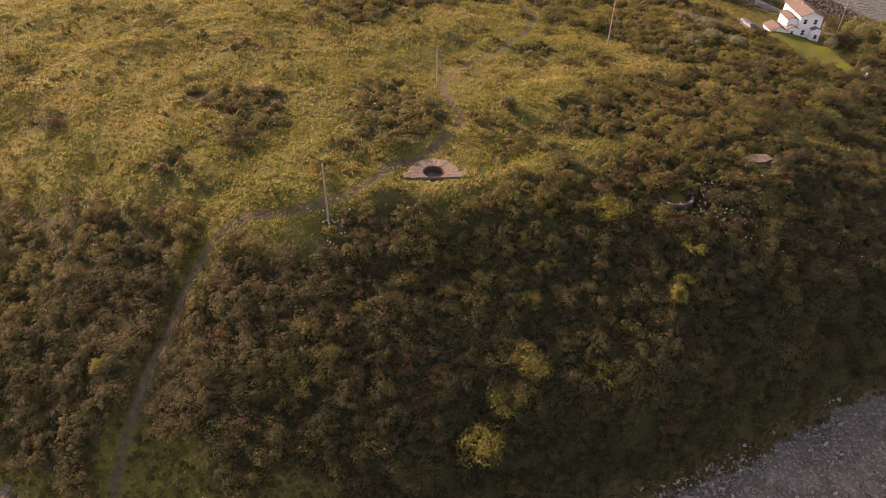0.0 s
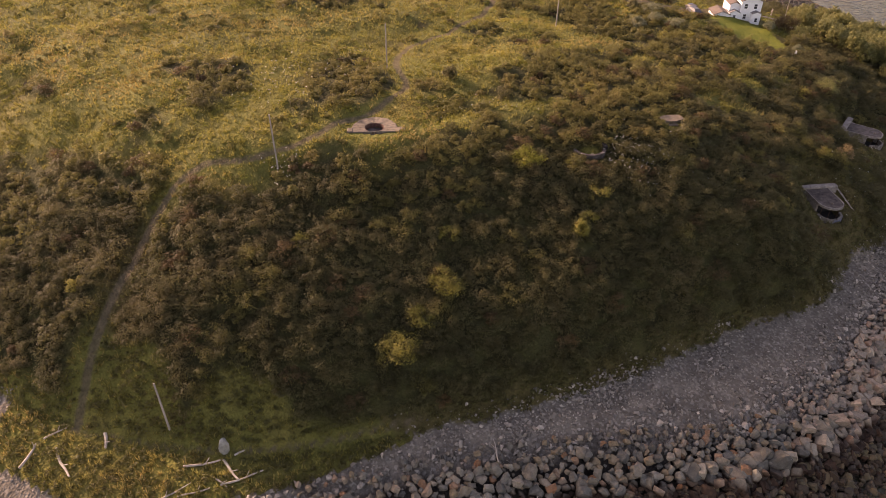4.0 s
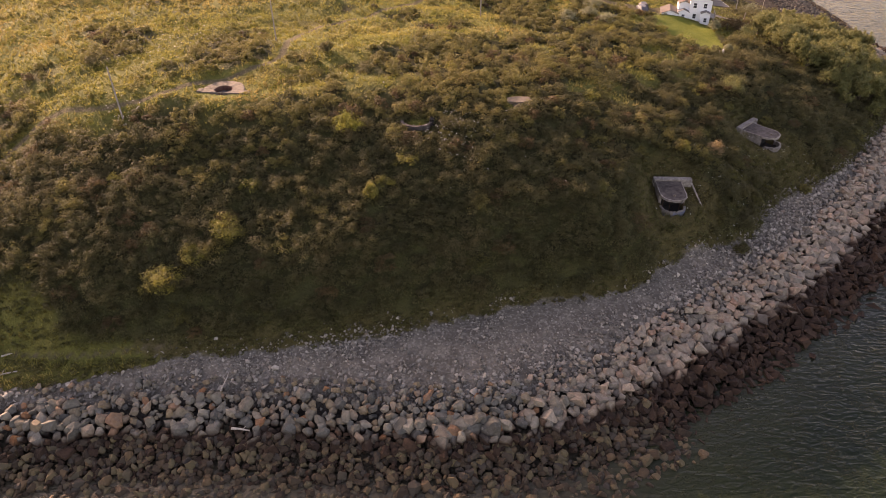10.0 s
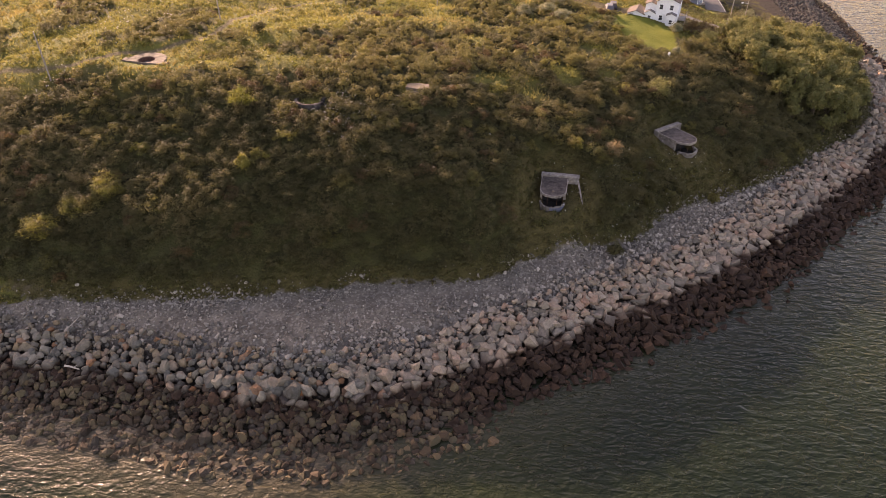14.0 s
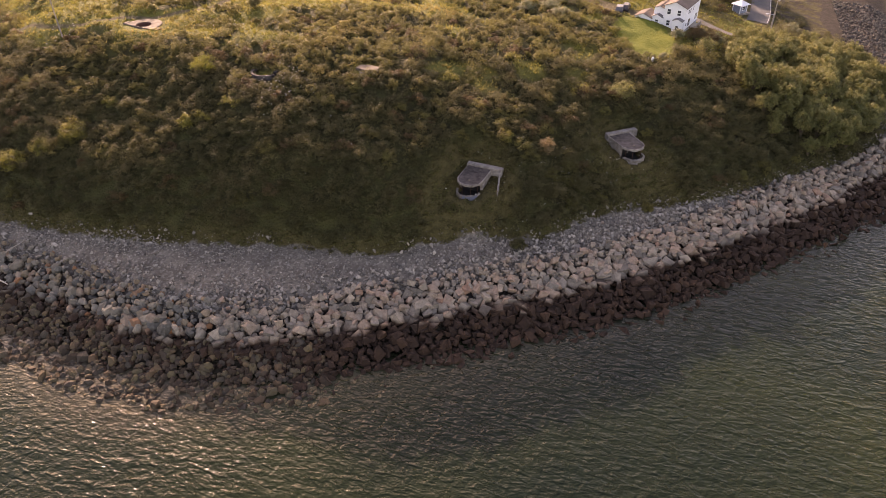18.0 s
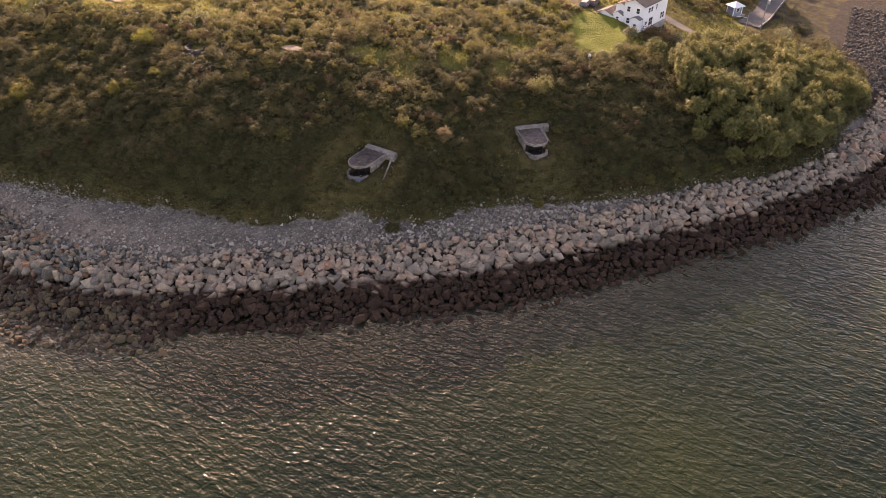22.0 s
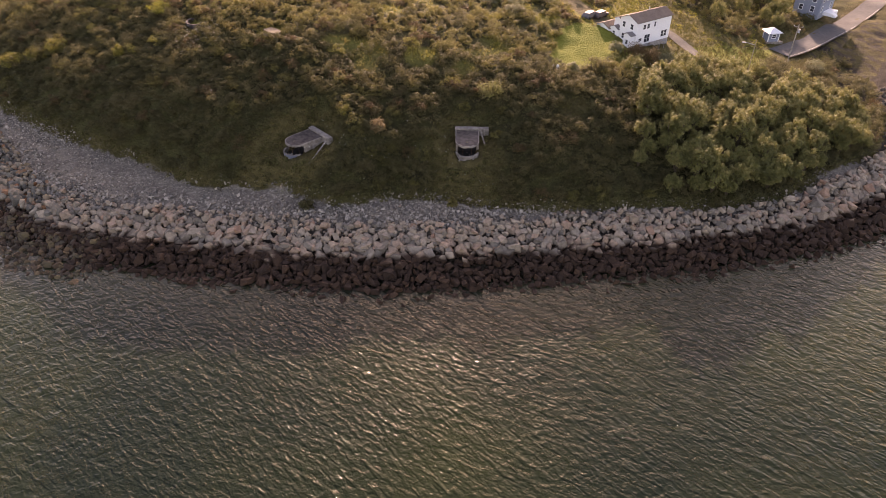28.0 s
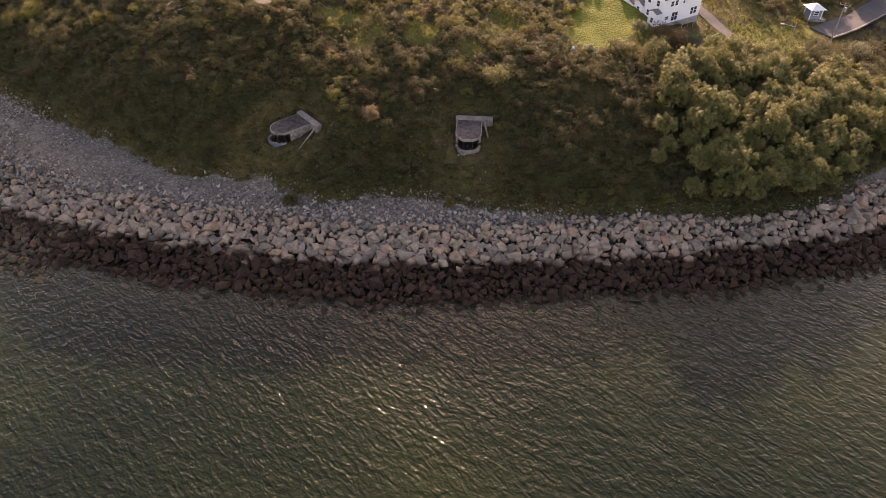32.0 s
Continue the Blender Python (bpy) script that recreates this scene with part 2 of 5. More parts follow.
def stone_material(name, pale, pink, grey, rust, rust_share, per_object=False, weedy=1.0):
    """Armour stone; below the tide mark it is dark with weed."""
    m = Mat(name, rough=0.85, spec=0.25)
    r = m.object_random() if per_object else m.island()
    base = m.ramp(r, [(0.0, grey), (0.16, tuple(q * 0.62 for q in grey)), (0.3, pale), (0.45, grey), (0.62, pink), (0.8, tuple(q * 0.7 for q in pale)), (1.0 - rust_share, pale), (1.0, rust)])
    c = m.mix(0.8, base, m.ramp(m.noise(1.6, 7, 0.75), [(0.3, 0.4), (0.66, 1.15)]), "MULTIPLY")
    c = m.mix(m.ramp(m.noise(4.5, 3, 0.6), [(0.62, 0.0), (0.72, 0.4)]), c, pale)
    c = m.mix(m.ramp(m.noise(0.6, 3), [(0.5, 0.0), (0.75, 0.35)]), c, grey)
    weed = m.mix(0.5, m.ramp(r, [(0.0, (0.018, 0.010, 0.007)), (0.7, (0.042, 0.022, 0.013)), (1.0, (0.07, 0.037, 0.02))]),
                 m.ramp(m.noise(2.0, 5), [(0.3, (0.015, 0.009, 0.006)), (0.75, (0.052, 0.029, 0.016))]))
    if weedy > 1:
        weed = m.mix(0.6, weed, m.ramp(r, [(0.0, (0.035, 0.026, 0.017)), (0.3, (0.085, 0.06, 0.034)), (0.55, (0.06, 0.055, 0.045)), (0.78, (0.15, 0.125, 0.065)), (1.0, (0.155, 0.10, 0.055))]))
    z = m.math("ADD", m.height()[2], m.math("MULTIPLY", m.noise(0.25, 4), 1.3))
    tide = m.ramp(m.math("MULTIPLY", z, 0.1), [(0.30, 1.0), (0.365, 0.0)])
    m.colour(m.mix(tide, c, weed))
    return m.bump(m.noise(3.0, 6, 0.72), 0.75, 0.2).m


M_GROUND, M_WATER = ground_material(), water_material()
PALE, PINK, GREY, RUST = (0.365, 0.295, 0.215), (0.34, 0.238, 0.168), (0.215, 0.186, 0.148), (0.28, 0.16, 0.105)
M_STONE = stone_material("armour_stone", PALE, PINK, GREY, RUST, 0.1)
M_STONE_OB = stone_material("armour_stone_block", PALE, PINK, GREY, RUST, 0.1, True)
M_RUBBLE = stone_material("mixed_rubble_stone", (0.275, 0.238, 0.178), (0.235, 0.17, 0.10), (0.14, 0.134, 0.112), (0.245, 0.10, 0.04), 0.22)
M_SHELF = stone_material("weedy_rubble_stone", (0.27, 0.235, 0.18), (0.22, 0.15, 0.10), (0.15, 0.14, 0.12), (0.24, 0.11, 0.05), 0.2, False, 2.0)
M_RED = stone_material("reddish_rubble", (0.17, 0.12, 0.085), (0.16, 0.085, 0.055), (0.10, 0.085, 0.07), (0.20, 0.085, 0.05), 0.3, False, 2.0)
M_SCREE = stone_material("grey_scree_stone", (0.13, 0.12, 0.10), (0.10, 0.085, 0.07), (0.07, 0.065, 0.058), (0.12, 0.085, 0.06), 0.1)
M_COBBLE = stone_material("beach_cobble", (0.45, 0.40, 0.325), (0.255, 0.22, 0.175), (0.15, 0.136, 0.115), (0.28, 0.21, 0.16), 0.05)


def plain(name, a, b, scale=1.5, rough=0.8, bump=0.2, spec=0.3, dist=0.03, local=False):
    m = Mat(name, rough, 0.0, spec)
    n = m.noise(scale, 6, 0.65, m.coords(local=local))
    w = m.noise(scale * 0.15, 3, 0.5, m.coords(local=local))
    c = m.mix(0.35, m.ramp(n, [(0.3, a), (0.7, b)]), m.ramp(w, [(0.35, a), (0.65, b)]))
    return m.colour(c).bump(n, bump, dist).m


M_CONC = plain("weathered_concrete", (0.055, 0.047, 0.04), (0.35, 0.31, 0.265), 2.2, 0.9, 0.6, 0.2, 0.06)
M_CONC_D = plain("stained_concrete_roof", (0.012, 0.010, 0.009), (0.15, 0.125, 0.11), 1.2, 0.95, 0.6, 0.2, 0.06)
M_CONC_P = plain("sandy_pink_concrete", (0.068, 0.055, 0.041), (0.225, 0.18, 0.132), 2.0, 0.9, 0.5, 0.2, 0.06)
M_BRICK = plain("old_red_brick", (0.06, 0.03, 0.022), (0.17, 0.085, 0.06), 3.0, 0.9, 0.5)
M_BLUE = plain("faded_blue_paint", (0.06, 0.07, 0.10), (0.17, 0.18, 0.22), 0.9, 0.8)
# near black: shade inside the emplacements put into the colour; also the mossy pier
M_DARK = plain("shade_and_moss_dark", (0.012, 0.011, 0.010), (0.03, 0.027, 0.024), 1.0, 0.95)
M_SIDING = plain("white_siding", (0.70, 0.71, 0.72), (0.82, 0.82, 0.81), 2.0, 0.55, 0.1)
M_TRIM = plain("white_trim", (0.78, 0.78, 0.77), (0.84, 0.84, 0.83), 3.0, 0.5, 0.05)
M_ROOF = plain("brown_shingle", (0.10, 0.080, 0.067), (0.175, 0.142, 0.12), 5.0, 0.95, 0.5, 0.1)
M_ROOF_G = plain("grey_shingle", (0.11, 0.10, 0.10), (0.2, 0.19, 0.185), 5.0, 0.9, 0.5)
M_ROOF_W = plain("white_metal_roof", (0.62, 0.63, 0.64), (0.76, 0.76, 0.76), 1.0, 0.45, 0.05)
M_GREYSIDE = plain("grey_blue_siding", (0.17, 0.20, 0.25), (0.24, 0.27, 0.32), 2.0, 0.65, 0.1)
M_FOUND = plain("foundation_block", (0.22, 0.23, 0.25), (0.36, 0.36, 0.37), 2.0, 0.9, 0.3)
M_WOOD = plain("weathered_grey_wood", (0.2, 0.17, 0.135), (0.36, 0.32, 0.27), 4.0, 0.85, 0.4)
M_DRIFT = plain("bleached_driftwood", (0.24, 0.20, 0.155), (0.50, 0.44, 0.36), 3.0, 0.85, 0.4)
M_BARK = plain("shrub_bark", (0.06, 0.045, 0.03), (0.13, 0.10, 0.07), 5.0, 0.95, 0.6)
M_ASPHALT = plain("road_asphalt", (0.05, 0.05, 0.052), (0.088, 0.087, 0.085), 1.2, 0.9, 0.3, 0.2)
M_GRAVELDRIVE = plain("gravel_drive", (0.075, 0.068, 0.058), (0.14, 0.128, 0.11), 2.0, 0.95, 0.5)
M_LINE = plain("worn_white_line", (0.34, 0.34, 0.32), (0.55, 0.54, 0.5), 3.0, 0.8)
M_METAL = plain("grey_metal", (0.32, 0.33, 0.34), (0.45, 0.45, 0.46), 4.0, 0.45, 0.1, 0.5)
M_RUSTY = plain("rusted_iron", (0.04, 0.02, 0.012), (0.10, 0.05, 0.03), 4.0, 0.9, 0.4)
M_CAR_R = plain("dark_car_paint", (0.035, 0.028, 0.028), (0.05, 0.04, 0.04), 2.0, 0.55, 0.02, 0.5)
M_CAR_S = plain("grey_car_paint", (0.06, 0.06, 0.065), (0.085, 0.085, 0.09), 2.0, 0.55, 0.02, 0.5)
M_TYRE = plain("tyre_rubber", (0.015, 0.015, 0.015), (0.03, 0.03, 0.03), 6.0, 0.9)
M_BOULDER = plain("pale_lichen_boulder", (0.12, 0.12, 0.10), (0.36, 0.35, 0.30), 1.6, 0.9, 0.6, 0.2, 0.1)
M_WHITE = plain("chalky_white", (0.62, 0.61, 0.57), (0.8, 0.79, 0.75), 3.0, 0.8)
gl = Mat("window_glass", 0.06, 0.0, 0.6)
M_GLASS = gl.colour((0.035, 0.04, 0.05)).m

# ---- plan: the lines of the shore ----
WATERLINE = [(-260, 150), (-205, 70), (-178, 10), (-158, -34), (-138, -46), (-121, -53), (-105, -62), (-87, -73), (-72, -77), (-60, -77.2),
             (-44, -75), (-19, -71.5), (2, -66), (24, -57), (40, -50.5), (58, -41), (72, -31), (86, -14), (97, 3), (106, 17), (113, 30),
             (120, 44), (136, 72), (165, 115), (205, 175), (280, 300)]
VEGLINE = [(-235, 150), (-185, 70), (-163, 20), (-153, -2), (-143, -17), (-133, -26), (-121, -33), (-108, -39), (-88, -46), (-66, -50),
           (-50, -54.5), (-37, -52), (-22, -53.5), (-14, -49), (-4, -47), (10, -45.5), (29, -39), (46, -33), (58, -25), (66, -14), (75, -5),
           (80, 8), (81, 22), (85, 42), (103, 72), (170, 175), (230, 290)]


def smooth_line(pts, step=1.5):
    """A rounded line through the points, resampled evenly."""
    p = np.array(pts, float)
    q = np.vstack([2 * p[0] - p[1], p, 2 * p[-1] - p[-2]])
    out = []
    for k in range(len(p) - 1):
        a, b, c, d = q[k:k + 4]
        n = max(2, int(np.linalg.norm(c - b) / step))
        t = np.linspace(0, 1, n, endpoint=False)[:, None]
        out.append(0.5 * (2 * b + (c - a) * t + (2 * a - 5 * b + 4 * c - d) * t**2 + (3 * b - a - 3 * c + d) * t**3))
    return np.vstack([*out, p[-1:]])


def near_line(x, y, line):
    """Distance to a line, and the side: positive to its left."""
    a, ab = line[:-1], np.diff(line, axis=0)
    x, y = np.asarray(x, float), np.asarray(y, float)
    shape, pts = x.shape, np.stack([x.ravel(), y.ravel()], 1)
    out = np.empty(len(pts))
    for k in range(0, len(pts), 20000):
        p = pts[k:k + 20000, None] - a[None]
        t = np.clip((p * ab).sum(-1) / (ab**2).sum(-1), 0, 1)
        off = p - t[..., None] * ab
        d2 = (off**2).sum(-1)
        n = d2.argmin(1)
        i = np.arange(len(n))
        o, e = off[i, n], ab[n]
        cross = e[:, 0] * o[:, 1] - e[:, 1] * o[:, 0]
        out[k:k + 20000] = np.sqrt(d2[i, n]) * np.where(cross >= 0, 1, -1)
    return out.reshape(shape)


SHORE, EDGE = smooth_line(WATERLINE, 4.0), smooth_line(VEGLINE, 4.0)
# trails: along the brow, down the west flank, and inland from the gun pit
TRAIL = smooth_line([(-149, -9), (-145.8, -4.9), (-140.4, 0.3), (-134.6, 5.0), (-128.1, 10.2), (-124.5, 12.6), (-119.6, 12.6), (-115.7, 10.4), (-112.4, 8.6), (-108.4, 7.8), (-103.2, 6.6), (-98.3, 8.9), (-90.9, 8.9), (-85.5, 11.3), (-81.4, 12.9), (-79.4, 16.1), (-76.6, 22.6), (-72.7, 27.9), (-68, 31.7), (-62.1, 33.4), (-57.8, 33.9), (-45.2, 37.6), (-34.2, 44.5), (-25.7, 54.9), (-20, 90)], 2.5)
TRAIL2 = smooth_line([(-150, -9), (-139, -21), (-128, -29), (-114, -35)], 2.5)
TRAIL3 = smooth_line([(-160, 62), (-140, 58), (-125, 64), (-110, 78), (-90, 84)], 4)
ROADLINE = smooth_line([(59.5, 34.5), (62, 38.2), (66.3, 45), (74, 58.5), (86, 80), (108, 122), (160, 215)], 3)
DRIVELINE = smooth_line([(31, 21), (35, 17.5), (39, 13.5), (43.5, 9)], 2)
YARD = smooth_line([(4, 30), (10, 24), (15, 19), (20, 16)], 2)
EMPLACEMENTS = [(-30.6, -40.4, 12.0, -31.0), (-3.4, -32.0, 12.4, 14.0)]   # back of the roof, its height, the turn
FLATS = [(-160, -4), (-152, -20), (-142, -28.5), (-128, -34), (-116, -36.5), (-120, -30), (-148, 6)]
LAWN = [(8, 8), (11.5, 13.5), (18, 12), (22, 5), (19, -2), (16.5, -6.5), (12.5, -10), (9, -9), (7.5, -1)]
DIRT = [(66, 44), (69, 32), (76, 17), (82, 20), (86, 44), (104, 74), (112, 92), (92, 80)]   # bare slope above the eastern beach
LAWN_B = [(34, 8), (44, 8), (56, 24), (58, 36), (46, 28), (38, 18)]


def soft_noise(x, y, size, seed):
    """Smooth value noise in the plan, from -1 to 1."""
    rng = np.random.RandomState(seed)
    g = rng.uniform(-1, 1, (64, 64))
    u, v = np.asarray(x) / size + 400.3, np.asarray(y) / size + 400.7
    i, j = np.floor(u).astype(int), np.floor(v).astype(int)
    a, b = u - i, v - j
    a, b = a * a * (3 - 2 * a), b * b * (3 - 2 * b)
    at = lambda p, q: g[p % 64, q % 64]
    return (at(i, j) * (1 - a) + at(i + 1, j) * a) * (1 - b) + (at(i, j + 1) * (1 - a) + at(i + 1, j + 1) * a) * b


def inside(x, y, poly):
    x, y = np.asarray(x), np.asarray(y)
    c = np.zeros(x.shape, bool)
    for (x0, y0), (x1, y1) in zip(poly, poly[1:] + poly[:1]):
        if y0 != y1:
            c ^= ((y0 > y) != (y1 > y)) & (x < (x1 - x0) * (y - y0) / (y1 - y0) + x0)
    return c


def bump_at(x, y, cx, cy, r):
    return np.exp(-((x - cx)**2 + (y - cy)**2) / r**2)


def ground(x, y, rough=True):
    """The height of the bare ground."""
    x, y = np.asarray(x, float), np.asarray(y, float)
    dw, dv = near_line(x, y, SHORE), near_line(x, y, EDGE)
    low = np.interp(dw, [-40, 0, 6.5, 12.5, 16, 20, 60], [-11, -1.2, 0.9, 3.5, 4.7, 4.9, 5.2])
    top = np.interp(x, [-200, -120, -60, -30, 0, 20, 40, 60, 80], [24, 25.5, 25, 22, 20.2, 19, 14.5, 10.2, 6.5])
    d = np.maximum(dv, 0)
    west = np.interp(d, [0, 3, 6, 10, 15, 20, 25, 30, 36, 42, 55], [0, 0.12, 0.24, 0.36, 0.46, 0.545, 0.635, 0.72, 0.85, 0.95, 1.0])
    mid = np.interp(d, [0, 3, 5, 8.5, 12, 16, 20, 25, 31, 40, 55], [0, 0.18, 0.29, 0.44, 0.55, 0.65, 0.73, 0.82, 0.9, 0.97, 1.0])
    east = 1 - np.exp(-(d / 17.5)**1.12)
    a, b = np.clip((x + 100) / 40, 0, 1), np.clip((x + 35) / 25, 0, 1)
    z = low + (top - 5) * (west * (1 - a) + mid * (a - b) + east * b)
    z += 0.4 * bump_at(x, y, -95, 4, 9) - 2.0 * bump_at(x, y, -66, 36, 16)
    z -= 0.6 * bump_at(x, y, 12, -2, 12)
    if rough:
        land = np.clip(dv / 6, 0, 1)
        z += land * (0.6 * soft_noise(x, y, 9, 3) + 0.36 * soft_noise(x, y, 3.8, 4))
    for ex, ey, ez, turn in EMPLACEMENTS:
        c, q = math.cos(radians(turn)), math.sin(radians(turn))
        u, v = (x - ex) * c + (y - ey) * q, (y - ey) * c - (x - ex) * q
        shelf = np.interp(v, [-14.5, -10.5, -8.0, -1.5, 1.5], [ez - 5.0, ez - 3.2, ez - 2.3, ez - 1.4, ez - 0.15])
        shelf = np.where((np.abs(u) < 1.7) & (v > -7.5) & (v < -0.9), ez - 3.3, shelf)
        w = np.clip((6.5 - np.abs(u - 0.8)) / 3.0, 0, 1) * np.clip((v + 14) / 3.5, 0, 1) * np.clip((4.5 - v) / 3.5, 0, 1)
        z = z * (1 - w) + np.minimum(shelf, z + 1.0) * w
    w = np.clip((7.5 - np.hypot(x + 93.6, y - 4.2)) / 2.5, 0, 1)
    z = z * (1 - w) + 24.75 * w
    return z - np.clip((2.1 - np.hypot(x + 93.8, y - 4.3)) / 0.8, 0, 1) * 1.0


def thicket_cover(x, y):
    """How much of the ground is under shrubs, 0 to 1."""
    dv = near_line(x, y, EDGE)
    slope = np.clip((dv - np.interp(x, [-125, -110, -70, -55], [1.4, 1.6, 1.0, 0.3]) + 0.9 * soft_noise(x, y, 4, 15)) / 1.6, 0, 1) * np.clip((np.interp(x, [-128, -112, -60, -40], [31, 41, 41, 34]) + 6 * soft_noise(x, y, 14, 11) - dv) / 5, 0, 1)
    heath = np.clip((0.75 * soft_noise(x, y, 13, 12) + 0.4 * soft_noise(x, y, 5, 13) + np.interp(x, [-130, -95, -70, -30, 20], [-0.5, -0.2, -0.02, 0.1, 0.06]) + 0.9 * bump_at(x, y, -106, 42, 8) + 0.7 * bump_at(x, y, -90, 25, 8) + 0.5 * bump_at(x, y, 48, 48, 16) - 0.02) * 4, 0, 1) * np.clip((dv - 10) / 6, 0, 1)
    c = np.maximum(slope, heath)
    c *= np.clip((np.abs(near_line(x, y, TRAIL)) - np.interp(x, [-128, -118], [2.3, 1.6])) / 0.8, 0, 1)
    c *= np.clip((np.abs(near_line(x, y, ROADLINE)) - 5) / 2, 0, 1) * np.clip((np.abs(near_line(x, y, DRIVELINE)) - 2.5) / 2, 0, 1)
    c *= np.clip((np.abs(near_line(x, y, YARD)) - 3.5) / 2, 0, 1)
    c[inside(x, y, LAWN) | inside(x, y, LAWN_B)] = 0
    c = c * np.where(inside(x, y, DIRT), np.where(y < 36, 0.8, 0.35), 1.0)
    for cx, cy, r in ((-94, 4, 5.6), (-31.5, -43.5, 6.5), (-36, -49, 6), (-2.5, -36.5, 6.5), (-1, -43, 5), (25.5, 12, 8.5), (58, 41, 6), (-145, -12, 9), (-135, -24, 7), (-68, -20, 1.6), (-49, -20.5, 2.2), (-8.3, -19.5, 2.8), (-17, -17, 2.8), (-27, -24, 2.2), (-58, 12, 3.6), (-53, 27, 4), (15.4, -22.3, 2.4), (-80.7, -2.2, 2.8)):
        c *= np.clip(np.hypot(x - cx, y - cy) - r * (1 + 0.28 * soft_noise(x, y, 5, 16)), 0, 1)
    return c


def big_mesh(name, verts, per_face, faces, material, parent=None, smooth=False):
    """A mesh from numpy arrays: faces is (n, per_face)."""
    me = bpy.data.meshes.new(name)
    n = len(faces)
    me.vertices.add(len(verts))
    me.vertices.foreach_set("co", np.ascontiguousarray(verts, np.float32).ravel())
    me.loops.add(n * per_face)
    me.loops.foreach_set("vertex_index", np.ascontiguousarray(faces, np.int32).ravel())
    me.polygons.add(n)
    me.polygons.foreach_set("loop_start", np.arange(0, n * per_face, per_face, dtype=np.int32))
    me.polygons.foreach_set("use_smooth", np.full(n, smooth))
    me.materials.append(material)
    me.update(calc_edges=True)
    ob = new(name, me)
    ob.parent = parent
    return ob


def part(name, bm, material, parent, label=""):
    me = bpy.data.meshes.new(name)
    bm.to_mesh(me)
    bm.free()
    me.materials.append(material)
    ob = new(name, me)
    ob.parent = parent
    if label:
        ob["label"] = label
    return ob


# ---- ground and sea ----
def spread(lo, hi, step, far):
    """Even steps from lo to hi, then ever wider ones out to far."""
    wide = [step]
    while sum(wide) < far:
        wide.append(wide[-1] * 1.35)
    run = np.cumsum(wide)
    return np.concatenate([lo - run[::-1], np.arange(lo, hi + step / 2, step), hi + run])


gx, gy = spread(-190, 110, 0.8, 3000), spread(-84, 120, 0.8, 3000)
X, Y = np.meshgrid(gx, gy)
Z = ground(X, Y)
nx, ny = len(gx), len(gy)
idx = np.arange(nx * ny).reshape(ny, nx)
quads = np.stack([idx[:-1, :-1], idx[:-1, 1:], idx[1:, 1:], idx[1:, :-1]], -1).reshape(-1, 4)
land = big_mesh("ground", np.stack([X, Y, Z], -1).reshape(-1, 3), 4, quads, M_GROUND, smooth=True)
tagged(land, "golden grassy headland with bare soil under shrubs and a gravel berm", "ground", kind="structure")
DV, DW = near_line(X, Y, EDGE), near_line(X, Y, SHORE)


def zone(name, values):
    a = land.data.attributes.new(name, "FLOAT", "POINT")
    a.data.foreach_set("value", np.ascontiguousarray(values, np.float32).ravel())


zone("thicket", thicket_cover(X, Y))
zone("gravel", np.maximum(np.clip(0.5 - DV / 3.0, 0, 1), 0.48 * inside(X, Y, DIRT)) * (1 - 0.85 * inside(X, Y, FLATS)))
zone("scree", np.clip((X - 58) / 8, 0, 1) * np.clip((Y + 12) / 10, 0, 1))
# where the ground is darkened for the shade between stones
zone("gap_shade", np.clip((12.6 - DW) / 1.2, 0, 1) * (X > -140) * (Y < 4))
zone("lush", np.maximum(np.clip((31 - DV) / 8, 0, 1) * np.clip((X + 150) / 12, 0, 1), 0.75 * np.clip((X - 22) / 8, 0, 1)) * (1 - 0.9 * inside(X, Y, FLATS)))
zone("lawn", (inside(X, Y, LAWN) * 1.0 + inside(X, Y, LAWN_B) * 0.7))
trail_d = np.minimum(np.abs(near_line(X, Y, TRAIL)), np.minimum(np.abs(near_line(X, Y, TRAIL2)) + 0.3, np.abs(near_line(X, Y, TRAIL3)) + 0.4))
trail_d = np.minimum(trail_d, np.maximum(np.abs(near_line(X, Y, YARD)) - 2.2, 0))
zone("trail", np.clip(1.1 - trail_d / 1.1, 0, 1))

wx, wy = spread(-176, 124, 4, 4000), spread(-120, 120, 4, 4000)
WX, WY = np.meshgrid(wx, wy)
wi = np.arange(WX.size).reshape(WX.shape)
wq = np.stack([wi[:-1, :-1], wi[:-1, 1:], wi[1:, 1:], wi[1:, :-1]], -1).reshape(-1, 4)
sea = big_mesh("water", np.stack([WX, WY, 0 * WX], -1).reshape(-1, 3), 4, wq, M_WATER)
shoal = sea.data.attributes.new("shoal", "FLOAT", "POINT")
off = -near_line(WX, WY, SHORE)
shoal.data.foreach_set("value", (np.clip(1 - off / 9, 0, 1) * np.clip((-62 - WX) / 25, 0.12, 1)).astype(np.float32).ravel())
tagged(sea, "dark green rippled sea water", "water", kind="structure")

# ---- stones ----
def ball(level):
    bm = bmesh.new()
    bmesh.ops.create_icosphere(bm, subdivisions=level, radius=1)
    v = np.array([p.co[:] for p in bm.verts])
    f = np.array([[p.index for p in q.verts] for q in bm.faces])
    bm.free()
    return v, f


